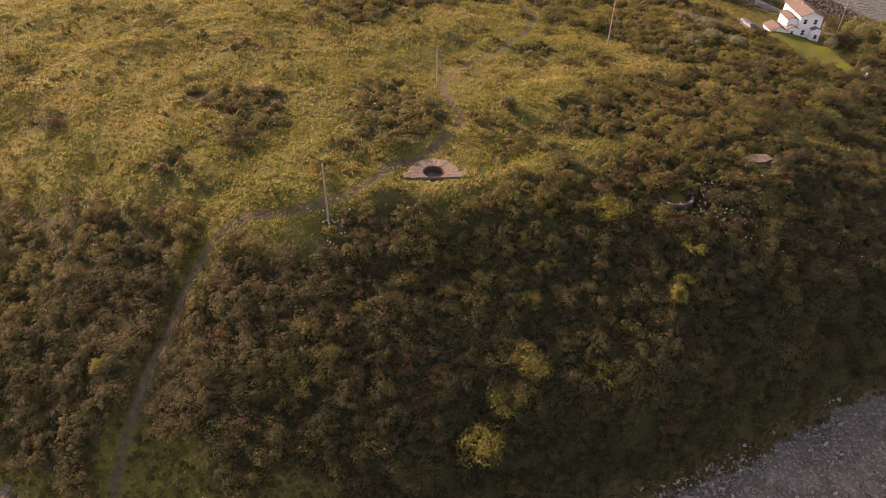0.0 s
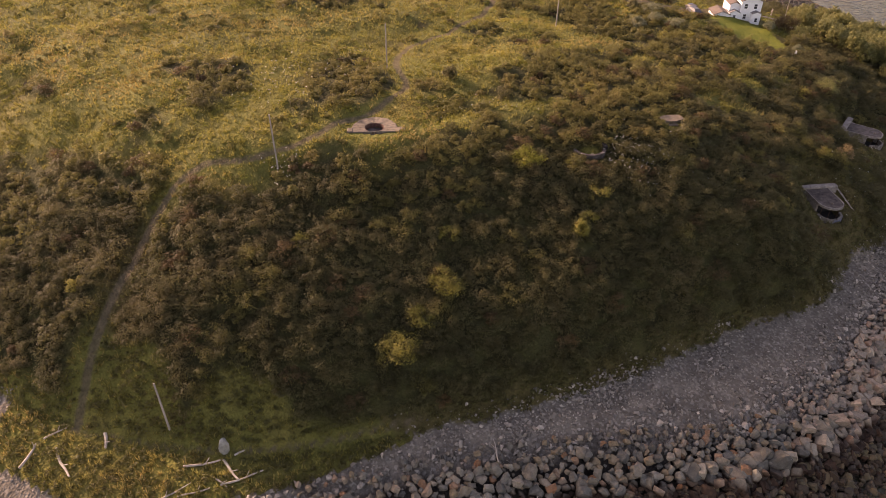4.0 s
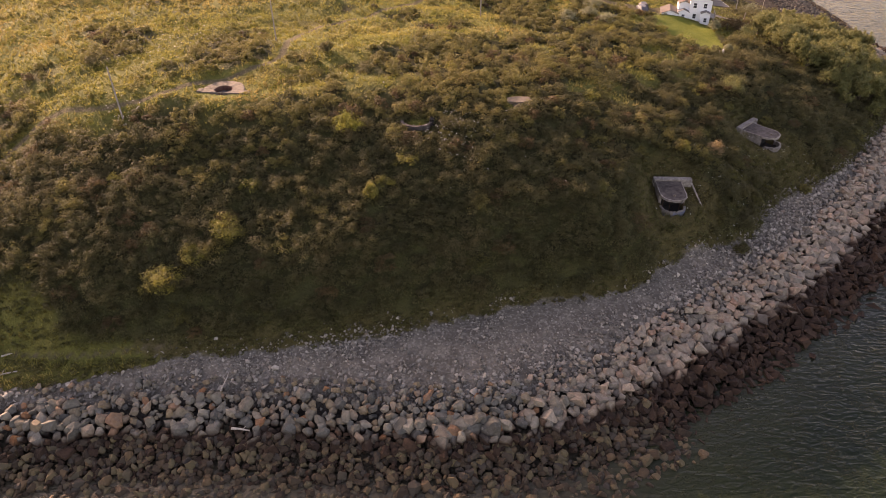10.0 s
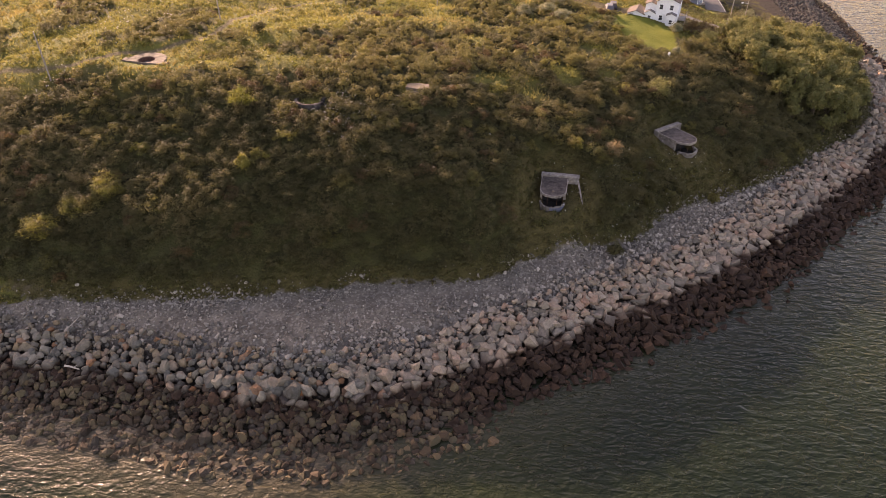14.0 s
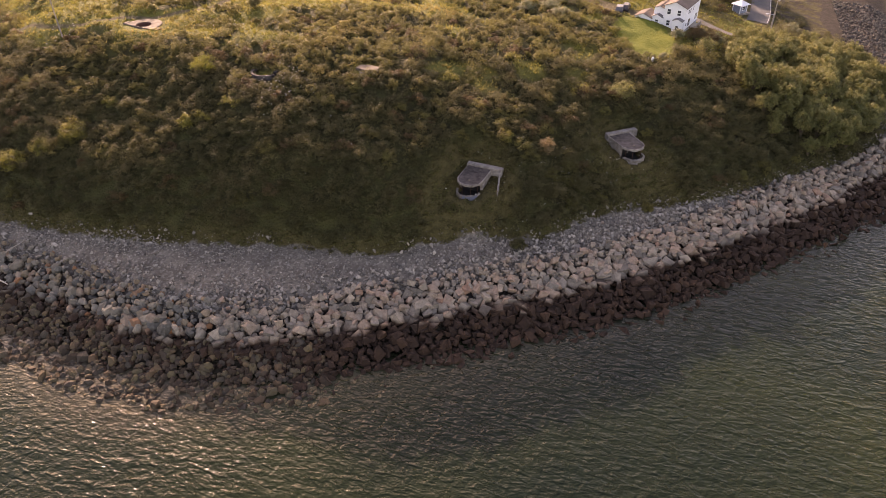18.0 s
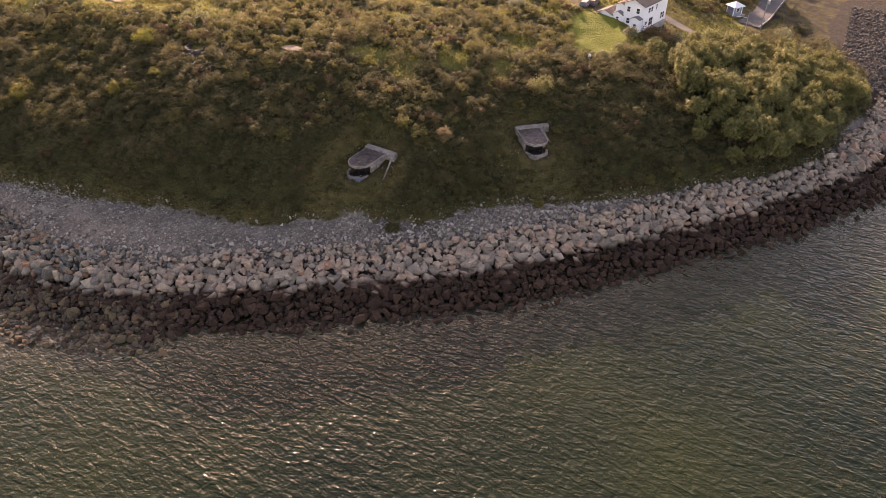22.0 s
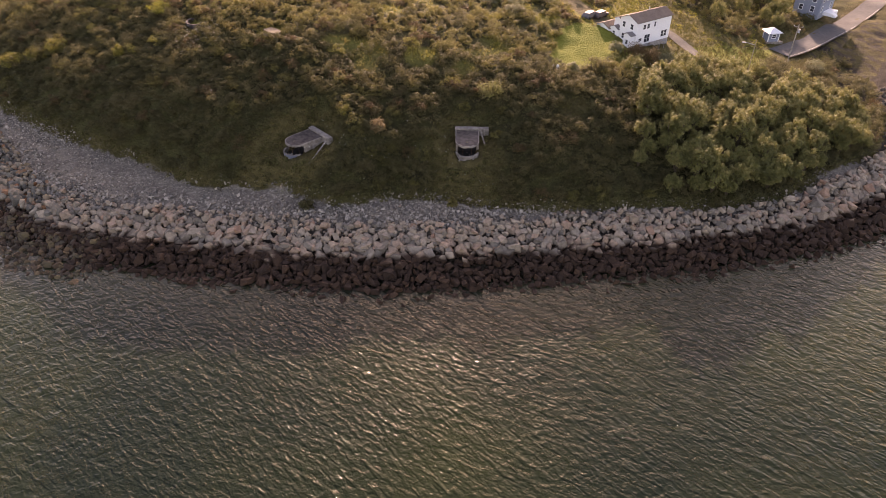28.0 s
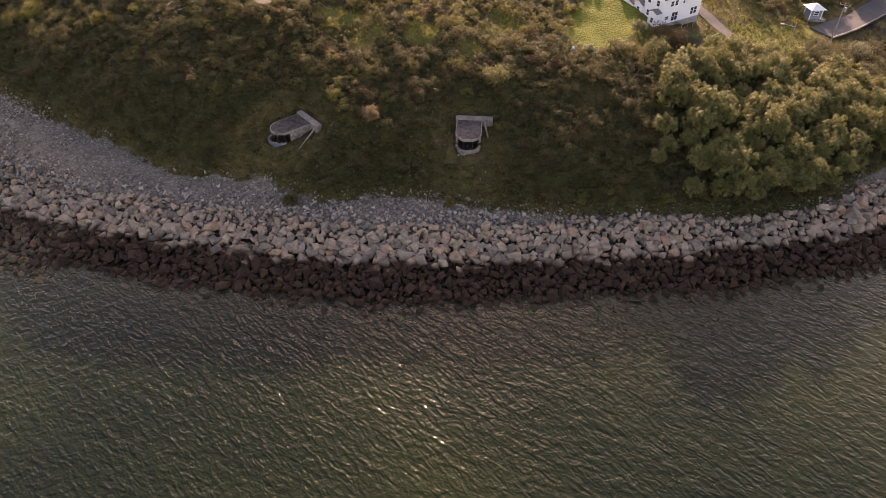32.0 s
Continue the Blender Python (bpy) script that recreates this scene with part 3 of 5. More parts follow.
def stone_shapes(count, points, seed, boxy=0.45):
    """Angular blocks: the hulls of a few points strewn over a boxy ball."""
    rg = np.random.RandomState(seed)
    out = []
    for _ in range(count):
        if boxy < 0.5:
            corner = np.array([[a, b, c] for a in (-1, 1) for b in (-1, 1) for c in (-1, 1)], float)
            corner = (corner * rg.uniform(0.4, 1.0, (8, 3)))[rg.permutation(8)[:rg.randint(6, 9)]]
            extra = rg.normal(size=(3, 3))
            corner = np.vstack([corner, extra / np.linalg.norm(extra, axis=1)[:, None] * 0.95])
            d = np.vstack([corner * rg.uniform(0.84, 1.0, corner.shape) for _ in range(2)])
        else:
            d = rg.normal(size=(points, 3))
            d /= np.linalg.norm(d, axis=1)[:, None]
            d = np.sign(d) * np.abs(d)**boxy
            d *= rg.uniform(0.78, 1.0, (points, 1)) * rg.uniform(0.78, 1.12, 3) * 0.98
        bm = bmesh.new()
        for p in d:
            bm.verts.new(p)
        r = bmesh.ops.convex_hull(bm, input=bm.verts[:])
        bmesh.ops.delete(bm, geom=[g for g in r["geom_interior"] if isinstance(g, bmesh.types.BMVert)], context="VERTS")
        bmesh.ops.triangulate(bm, faces=bm.faces[:])
        bm.verts.index_update()
        out.append((np.array([v.co[:] for v in bm.verts]), np.array([[v.index for v in f.verts] for f in bm.faces])))
        bm.free()
    return out


def turns(n, rng, tilt=1.0):
    """Random turn matrices."""
    q = rng.normal(size=(n, 4)) * [1, tilt, tilt, 1]
    q /= np.linalg.norm(q, axis=1)[:, None]
    w, x, y, z = q.T
    return np.stack([1 - 2 * (y * y + z * z), 2 * (x * y - z * w), 2 * (x * z + y * w), 2 * (x * y + z * w), 1 - 2 * (x * x + z * z), 2 * (y * z - x * w),
                     2 * (x * z - y * w), 2 * (y * z + x * w), 1 - 2 * (x * x + y * y)], -1).reshape(-1, 3, 3)


def strew(name, shapes, places, sizes, material, rng, parent, tilt=1.0):
    """Many stones in one mesh."""
    kind, turn = rng.randint(len(shapes), size=len(places)), turns(len(places), rng, tilt)
    vs, fs, start = [], [], 0
    for k, (v0, f0) in enumerate(shapes):
        i = np.nonzero(kind == k)[0]
        v = np.einsum("nij,nkj->nki", turn[i], v0[None] * sizes[i][:, None, :]) + places[i][:, None]
        vs.append(v.reshape(-1, 3))
        fs.append((f0[None] + start + (np.arange(len(i)) * len(v0))[:, None, None]).reshape(-1, 3))
        start += len(i) * len(v0)
    return tagged(big_mesh(name, np.vstack(vs), 3, np.vstack(fs), material, parent), kind="stuff")


def along(line, s, d):
    """Points d metres to the left of a line at s metres along it."""
    seg = np.diff(line, axis=0)
    run = np.concatenate([[0], np.cumsum(np.hypot(*seg.T))])
    x, y = np.interp(s, run, line[:, 0]), np.interp(s, run, line[:, 1])
    x1, y1 = np.interp(s + 2, run, line[:, 0]), np.interp(s + 2, run, line[:, 1])
    t = np.stack([x1 - x, y1 - y], -1)
    t /= np.linalg.norm(t, axis=1)[:, None]
    return np.stack([x - t[:, 1] * d, y + t[:, 0] * d], -1)


rng = np.random.RandomState(5)
length = np.hypot(*np.diff(SHORE, axis=0).T).sum()
blocks = stone_shapes(40, 16, 1, 0.4)
old_blocks = stone_shapes(30, 22, 8, 0.78)
revetment = tagged(new("revetment"), "sloping sea wall of tumbled pale and pink armour stones, dark with weed below the tide mark", "sea wall", kind="structure")
spots = []
for row, d in enumerate(np.arange(-2.5, 15.0, 0.85)):
    step = 1.12
    s = np.arange(90, length - 60, step) + (row % 2) * step / 2
    s = s + rng.uniform(-0.4, 0.4, len(s))
    p = along(SHORE, s, d + rng.uniform(-0.4, 0.4, len(s)))
    spots.append(np.column_stack([p, np.full(len(s), d)]))
spots = np.vstack(spots)
inner = near_line(spots[:, 0], spots[:, 1], EDGE)
spots = spots[(inner < -0.2) & (spots[:, 1] < 110) & (spots[:, 0] > -146) & ~((spots[:, 0] < -132) & (inner > -4.5 + rng.uniform(-1, 1, len(spots))))]
top_edge = 13.6 + 1.1 * soft_noise(spots[:, 0], spots[:, 1], 5, 35)
spots = spots[spots[:, 2] < np.where(spots[:, 0] < -60, top_edge - 1.0, top_edge)]
east = (spots[:, 0] > 66) & (spots[:, 1] > 2 + 3 * rng.uniform(-1, 1, len(spots)))
spots = spots[~east | (rng.uniform(size=len(spots)) < 0.25) & (spots[:, 2] < 10) & (spots[:, 1] < 16)]
east = (spots[:, 0] > 66) & (spots[:, 1] > 2 + 3 * rng.uniform(-1, 1, len(spots)))
west = east | (spots[:, 0] < -74 + 6 * rng.uniform(-1, 1, len(spots)))
keep = ~((spots[:, 0] < -63) & (spots[:, 2] < 5.5 + 1.2 * rng.uniform(-1, 1, len(spots))))
spots, west, east = spots[keep], west[keep], east[keep]
gz = ground(spots[:, 0], spots[:, 1], False)
size = rng.uniform(0.42, 0.86, len(spots)) * np.where(rng.uniform(size=len(spots)) < 0.14, 1.25, 1.0)
size *= np.interp(spots[:, 2], [0, 5, 8, 10.5, 14], [0.95, 1.05, 1.34, 1.04, 0.66]) * (1 + 0.15 * soft_noise(spots[:, 0], spots[:, 1], 7, 36))
size = np.where(west, size * rng.uniform(0.7, 1.2, len(spots)) * np.where(rng.uniform(size=len(spots)) < 0.07, 1.35, 1.0), size)
size = np.where(east, size * 0.6, size)
sizes = size[:, None] * rng.uniform([0.95, 0.8, 0.65], [1.4, 1.1, 0.95], (len(spots), 3))
places = np.column_stack([spots[:, :2], gz + 0.3 + 0.45 * size + rng.uniform(-0.15, 0.4, len(spots))])
near = (places[:, 0] > -36) & (places[:, 0] < 10) & (spots[:, 2] > 6.8) & (size > 0.72)
near &= np.cumsum(near) <= 290
rest = ~near & ~west
strew("armour_stones", blocks, places[rest], sizes[rest], M_STONE, rng, revetment, 0.4)
strew("mixed_armour_stones", old_blocks, places[west], sizes[west], M_RUBBLE, rng, revetment, 0.6)
block_meshes = []
for v, f in blocks:
    me = bpy.data.meshes.new("stone")
    me.from_pydata(v.tolist(), [], f.tolist())
    me.materials.append(M_STONE_OB)
    block_meshes.append(me)
for p, s in zip(places[near], sizes[near]):
    ob = new("stone", block_meshes[rng.randint(len(block_meshes))])
    ob.parent = revetment
    ob.matrix_basis = Matrix.LocRotScale(p, Euler(rng.normal(size=3) * [0.35, 0.35, 3]), s)

# smaller stones wedged between the blocks
wedge = stone_shapes(14, 16, 6, 0.6)
n = 4600
p = along(SHORE, rng.uniform(150, 430, n), rng.uniform(-1, 14.5, n))
keep = (near_line(p[:, 0], p[:, 1], EDGE) < -0.2) & (p[:, 0] > -132)
p = p[keep]
r = rng.uniform(0.25, 0.55, len(p))
old = (p[:, 0] < -74) | ((p[:, 0] > 66) & (p[:, 1] > 2))
for name, pick, mat in (("wedged_stones", ~old, M_STONE), ("wedged_mixed_stones", old, M_RUBBLE)):
    q = p[pick]
    strew(name, wedge, np.column_stack([q, ground(q[:, 0], q[:, 1], False) + 0.3 + 0.7 * r[pick]]), r[pick][:, None] * rng.uniform(0.7, 1.25, (len(q), 3)), mat, rng, revetment)
# rubble shelf at the foot of the wall in the west
rub = stone_shapes(16, 20, 2, 0.75)
n = 4800
p = along(SHORE, rng.uniform(170, 330, n), rng.uniform(-3.5, 7.5, n))
p = p[(p[:, 0] < -58) & (p[:, 0] > -146)]
r = rng.uniform(0.3, 0.8, len(p)) * np.where(rng.uniform(size=len(p)) < 0.1, 1.35, 1.0)
strew("rubble_shelf", rub, np.column_stack([p, np.maximum(ground(p[:, 0], p[:, 1], False), -0.9) + 0.45 + 0.3 * r]), r[:, None] * rng.uniform(0.7, 1.2, (len(p), 3)), M_SHELF, rng, revetment)
# grey cobbles over reddish rubble on the eastern beach
n = 9500
d = rng.uniform(-2.5, 26, n)
p = along(SHORE, rng.uniform(395, 560, n), d)
keep = (p[:, 0] > 70) & (p[:, 1] > 3) & (p[:, 1] < 110) & (near_line(p[:, 0], p[:, 1], EDGE) < 0.3)
p, d = p[keep], d[keep]
r = rng.uniform(0.16, 0.5, len(p))
red = d < 8.5 + 2 * rng.uniform(-1, 1, len(p))
for name, pick, mat in (("eastern_rubble", red, M_RED), ("eastern_cobbles", ~red, M_SCREE)):
    q = p[pick]
    strew(name, rub, np.column_stack([q, ground(q[:, 0], q[:, 1], False) + 0.3 * r[pick]]), r[pick][:, None] * rng.uniform(0.7, 1.25, (len(q), 3)), mat, rng, revetment)
# cobbles on the berm
peb = stone_shapes(8, 9, 3, 0.7)
n = 27000
p = along(EDGE, rng.uniform(60, 420, n), -rng.exponential(4.5, n) + 0.8 + rng.normal(size=n) * 0.6)
keep = (near_line(p[:, 0], p[:, 1], SHORE) > 11) & (p[:, 1] < 60) & ~inside(p[:, 0], p[:, 1], FLATS)
keep &= rng.uniform(size=n) < 0.15 + 0.6 * (soft_noise(p[:, 0], p[:, 1], 6, 31) > 0.0) + 0.4 * (p[:, 0] > -25)
p = p[keep]
r = rng.uniform(0.07, 0.2, len(p)) * np.where(rng.uniform(size=len(p)) < 0.06, 2.2, 1)
cob = strew("beach_cobbles", peb, np.column_stack([p, ground(p[:, 0], p[:, 1], False) + 0.3 * r]), r[:, None] * rng.uniform(0.8, 1.3, (len(p), 3)), M_COBBLE, rng, None)
tagged(cob, "loose grey beach cobbles strewn on a gravel berm", "cobbles")

n = 420
p = along(EDGE, np.interp(rng.normal(-91, 6, n), EDGE[:85, 0], np.concatenate([[0], np.cumsum(np.hypot(*np.diff(EDGE, axis=0).T))])[:85]), rng.normal(-0.4, 1.0, n))
r = rng.uniform(0.1, 0.34, n)
foot_stones = strew("foot_stones", peb, np.column_stack([p, ground(p[:, 0], p[:, 1], False) + 0.3 * r]), r[:, None] * rng.uniform(0.8, 1.3, (n, 3)), M_COBBLE, rng, None)
tagged(foot_stones, "pale stones gathered at the foot of the slope", "stones")

n = 8200
p = along(SHORE, np.where(np.arange(n) < 5200, rng.uniform(150, 420, n), rng.uniform(292, 400, n)), rng.uniform(12.5, 24, n))
keep = (near_line(p[:, 0], p[:, 1], EDGE) < 0.2) & ~inside(p[:, 0], p[:, 1], FLATS) & (p[:, 0] > -150)
keep &= rng.uniform(size=n) < np.clip(1.1 - (near_line(p[:, 0], p[:, 1], SHORE) - 13) / 7 + 0.6 * soft_noise(p[:, 0], p[:, 1], 5, 33) + 0.3 * (p[:, 0] > -28), 0.12, 1)
p = p[keep]
r = rng.uniform(0.16, 0.5, len(p)) * np.clip(1.25 - (near_line(p[:, 0], p[:, 1], SHORE) - 13) / 9, 0.4, 1.2)
cob2 = strew("berm_stones", peb, np.column_stack([p, ground(p[:, 0], p[:, 1], False) + 0.35 * r]), r[:, None] * rng.uniform(0.8, 1.3, (len(p), 3)), M_COBBLE, rng, None)
tagged(cob2, "small loose stones behind the armour stones", "stones")

# ---- shrubs ----
def leaf_cloud(centres, radii, count, leaf, rng, up=0.25, reach=(0.72, 1.06), cap=-0.35):
    """Leaves on the shells of many small round clumps. Returns vertices, three to a leaf."""
    n = len(centres)
    k = np.repeat(np.arange(n), count)
    d = rng.normal(size=(len(k), 3))
    d /= np.linalg.norm(d, axis=1)[:, None]
    d[:, 2] = np.where(d[:, 2] < cap, -d[:, 2], d[:, 2])
    at = centres[k] + d * radii[k] * rng.uniform(*reach, len(k))[:, None]
    nrm = d + rng.normal(size=d.shape) * 0.34 + [0, 0, up]
    nrm /= np.linalg.norm(nrm, axis=1)[:, None]
    a = np.cross(nrm, rng.normal(size=d.shape))
    a /= np.linalg.norm(a, axis=1)[:, None]
    b = np.cross(nrm, a)
    s = (leaf * rng.uniform(0.6, 1.35, len(k)))[:, None]
    return np.stack([at - a * s * 0.9 + b * s * 0.5, at + a * s * 1.1, at - a * s * 0.6 - b * s * 0.6 + nrm * s * 0.2], 1).reshape(-1, 3)


def leaf_mesh(name, v, material, parent=None):
    return big_mesh(name, v, 3, np.arange(len(v)).reshape(-1, 3), material, parent)


# dense dark thicket on the slope towards the sea, lower scrub on the top
step = 2.45
sx, sy = np.meshgrid(np.arange(-176, 80, step), np.arange(-56, 112, step))
x = (sx + rng.uniform(-1.1, 1.1, sx.shape)).ravel()
y = (sy + rng.uniform(-1.1, 1.1, sx.shape)).ravel()
k = rng.uniform(size=len(x)) < thicket_cover(x, y)
x, y = x[k], y[k]
dv = near_line(x, y, EDGE)
lush = np.clip(1.15 - dv / 70, 0.4, 1.0) * (0.85 + 0.4 * soft_noise(x, y, 7, 21)) * np.clip(0.55 + dv / 9, 0.6, 1)
crown = rng.uniform(1.1, 2.55, len(x)) * (0.55 + 0.55 * lush)
tall = crown * rng.uniform(0.75, 1.3, len(x))
lumps = 20
kk = np.repeat(np.arange(len(x)), lumps)
d = rng.normal(size=(len(kk), 3))
d /= np.linalg.norm(d, axis=1)[:, None]
d[:, 2] = np.abs(d[:, 2])
foot = np.column_stack([x, y, ground(x, y)])
cen = foot[kk] + d * np.column_stack([crown, crown, tall])[kk] * rng.uniform(0.5, 0.95, len(kk))[:, None]
rr = (crown[kk] * rng.uniform(0.16, 0.38, len(kk)))[:, None] * [1.0, 1.0, 0.9]
# slope shade, hilltop sun and west-flank haze go partly into the leaf colour
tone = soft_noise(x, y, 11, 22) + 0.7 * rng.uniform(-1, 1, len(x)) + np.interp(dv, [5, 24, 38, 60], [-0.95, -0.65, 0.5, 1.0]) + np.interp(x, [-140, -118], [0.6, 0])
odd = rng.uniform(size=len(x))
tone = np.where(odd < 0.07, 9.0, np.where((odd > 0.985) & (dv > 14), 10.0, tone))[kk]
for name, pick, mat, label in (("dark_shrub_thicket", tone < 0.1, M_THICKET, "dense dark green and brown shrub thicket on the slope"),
                               ("heath_scrub", (tone >= 0.1) & (tone < 5), M_HEATH, "low olive and golden scrub on the hilltop and west flank, paler for sun and haze"),
                               ("rusty_scrub", tone == 9.0, M_RUST, "scattered rusty brown shrubs among the green"),
                               ("yellow_scrub", tone == 10.0, M_YELLOW, "scattered yellow-green shrubs among the thicket")):
    v = leaf_cloud(cen[pick], rr[pick], 46, 0.108, rng, up=0.55, cap=-0.1, reach=(0.6, 1.3))
    tagged(leaf_mesh(name, v, mat), label, "shrubs", kind="stuff")

# low bramble filling the gaps between the crowns
n = 15000
x, y = rng.uniform(-165, 72, n), rng.uniform(-56, 20, n)
k = (thicket_cover(x, y) > 0.45) & (near_line(x, y, EDGE) < 34)
x, y = x[k], y[k]
r = rng.uniform(0.5, 1.0, len(x))
v = leaf_cloud(np.column_stack([x, y, ground(x, y) + 0.35]), r[:, None] * [1.0, 1.0, 0.75], 44, 0.15, rng, up=0.5, cap=0.0)
tagged(leaf_mesh("bramble", v, M_THICKET), "low dark bramble between the shrubs on the slope", "bramble", kind="stuff")

# low herbs and bramble over the meadow
n = 15000
x, y = rng.uniform(-178, 60, n), rng.uniform(-10, 112, n)
k = (near_line(x, y, EDGE) > 24) & (thicket_cover(x, y) < 0.5) & (rng.uniform(size=n) < 0.35 + 0.5 * soft_noise(x, y, 8, 51) + 0.3 * soft_noise(x, y, 3, 52))
k &= (np.abs(near_line(x, y, TRAIL)) > 1.3) & ~inside(x, y, LAWN) & ~inside(x, y, LAWN_B) & (np.abs(near_line(x, y, ROADLINE)) > 4.5) & (np.abs(near_line(x, y, DRIVELINE)) > 2.2) & (np.abs(near_line(x, y, YARD)) > 3.4)
for cx, cy, r in ((-94, 4.6, 4.3), (25.5, 12, 8), (58, 41, 4)):
    k &= np.hypot(x - cx, y - cy) > r
x, y = x[k], y[k]
r = rng.uniform(0.5, 1.0, len(x)) * np.where(rng.uniform(size=len(x)) < 0.18, 1.6, 1.0)
cen = np.column_stack([x, y, ground(x, y) + 0.05 * r])
rr = r[:, None] * [1.0, 1.0, 0.5]
v = leaf_cloud(cen, rr, 60, 0.115, rng, up=0.6, cap=0.05)
tagged(leaf_mesh("meadow_herbs", v, M_HERB), "low yellow-green herbs and bramble over the meadow", "herbs", kind="stuff")

# small dark shrubs dotted over the meadow
n = 2600
x, y = rng.uniform(-178, 10, n), rng.uniform(0, 112, n)
k = (near_line(x, y, EDGE) > 26) & (thicket_cover(x, y) < 0.4) & (rng.uniform(size=n) < 0.3 + 0.55 * soft_noise(x, y, 10, 57) + 0.35 * soft_noise(x, y, 3.5, 58))
k &= (np.abs(near_line(x, y, TRAIL)) > 1.9) & (np.hypot(x + 94, y - 4.6) > 6.5) & (np.abs(near_line(x, y, YARD)) > 4)
x, y = x[k], y[k]
r = rng.uniform(0.4, 1.15, len(x))
kk = np.repeat(np.arange(len(x)), 5)
d = rng.normal(size=(len(kk), 3)) * 0.5
cen = np.column_stack([x, y, ground(x, y)])[kk] + np.abs(d) * [0, 0, 1] * r[kk][:, None] * 0.9 + d * [1, 1, 0] * r[kk][:, None]
v = leaf_cloud(cen, (r[kk] * rng.uniform(0.3, 0.6, len(kk)))[:, None] * [1.0, 1.0, 0.85], 34, 0.14, rng, cap=-0.1)
tagged(leaf_mesh("meadow_shrubs", v, M_HEATH), "small olive shrubs dotted over the meadow", "shrubs", kind="stuff")

# white flower heads among the weeds and on the meadow
spots_w = [(-64, -24, 4.5, 130), (-110, 5, 3, 30), (-100, 24, 7, 70), (-92, 30, 8, 60), (-75, -2, 6, 25), (-28, -47, 7, 40), (-4, -41, 6, 45), (-16, -44, 6, 35), (28, -4, 5, 25), (-60, -30, 10, 30)]
fx = np.concatenate([cx + r * rng.normal(size=c) * 0.6 for cx, cy, r, c in spots_w])
fy = np.concatenate([cy + r * rng.normal(size=c) * 0.6 for cx, cy, r, c in spots_w])
v = leaf_cloud(np.column_stack([fx, fy, ground(fx, fy) + rng.uniform(0.7, 1.5, len(fx))]), np.full((len(fx), 3), 0.14), 4, 0.075, rng, up=1.0, cap=0.2)
tagged(leaf_mesh("white_flowers", v, M_FLOWER), "scattered white flower heads among the weeds", "flowers", kind="stuff")

# low weeds at the foot of the slope and on the flats
n = 27000
x, y = rng.uniform(-162, 80, n), rng.uniform(-58, 12, n)
dv = near_line(x, y, EDGE)
k = (((dv > -0.3) & (dv < 26)) | inside(x, y, FLATS)) & (thicket_cover(x, y) < 0.6) & (np.abs(near_line(x, y, TRAIL)) > 1.0) & (np.abs(near_line(x, y, TRAIL2)) > 0.8) & ~inside(x, y, LAWN)
for ex, ey, ez, turn in EMPLACEMENTS:
    c, q = math.cos(radians(turn)), math.sin(radians(turn))
    u, v = (x - ex) * c + (y - ey) * q, (y - ey) * c - (x - ex) * q
    k &= ~((np.abs(u) < 3.2) & (v > -9.5) & (v < 1.2))
x, y = x[k], y[k]
r = rng.uniform(0.25, 0.7, len(x))
cen = np.column_stack([x, y, ground(x, y) + 0.1 * r])
v = leaf_cloud(cen, r[:, None] * [1.0, 1.0, 0.55], 26, 0.14, rng, cap=0.05)
tagged(leaf_mesh("slope_weeds", v, M_LUSH), "low green and rusty weeds at the foot of the slope", "weeds", kind="stuff")

# meadow grass in tufts
n = 70000
x, y = rng.uniform(-180, 75, n), rng.uniform(-50, 115, n)
dv = near_line(x, y, EDGE)
k = ((dv > 0.3) | inside(x, y, FLATS)) & (rng.uniform(size=n) > 0.9 * thicket_cover(x, y)) & (np.abs(near_line(x, y, TRAIL)) > 0.8)
k &= ~inside(x, y, LAWN) & (np.abs(near_line(x, y, ROADLINE)) > 4) & (np.abs(near_line(x, y, DRIVELINE)) > 1.8) & (np.abs(near_line(x, y, YARD)) > 3)
for cx, cy, r in ((-94, 4.6, 4.2), (-31.5, -43.5, 5.0), (-2.5, -36.5, 5.0), (25.5, 12, 8)):
    k &= np.hypot(x - cx, y - cy) > r
x, y = x[k], y[k]
z = ground(x, y)
blades = 5
kk = np.repeat(np.arange(len(x)), blades)
ang = rng.uniform(0, 2 * np.pi, len(kk))
lean = np.stack([np.cos(ang), np.sin(ang), np.zeros(len(kk))], -1)
side = np.stack([-np.sin(ang), np.cos(ang), np.zeros(len(kk))], -1)
hgt = rng.uniform(0.25, 0.7, len(kk))[:, None]
foot = np.column_stack([x, y, z])[kk] + lean * 0.1
v = np.stack([foot - side * 0.075, foot + side * 0.075, foot + lean * hgt * 0.7 + [0, 0, 1] * hgt], 1).reshape(-1, 3)
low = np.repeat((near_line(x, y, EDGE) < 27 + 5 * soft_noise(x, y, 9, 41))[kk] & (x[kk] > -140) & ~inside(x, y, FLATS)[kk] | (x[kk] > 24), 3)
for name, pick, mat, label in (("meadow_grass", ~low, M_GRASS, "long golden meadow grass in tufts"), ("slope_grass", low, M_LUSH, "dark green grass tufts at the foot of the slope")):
    tagged(big_mesh(name, v[pick], 3, np.arange(pick.sum()).reshape(-1, 3), mat), label, "grass", kind="stuff")


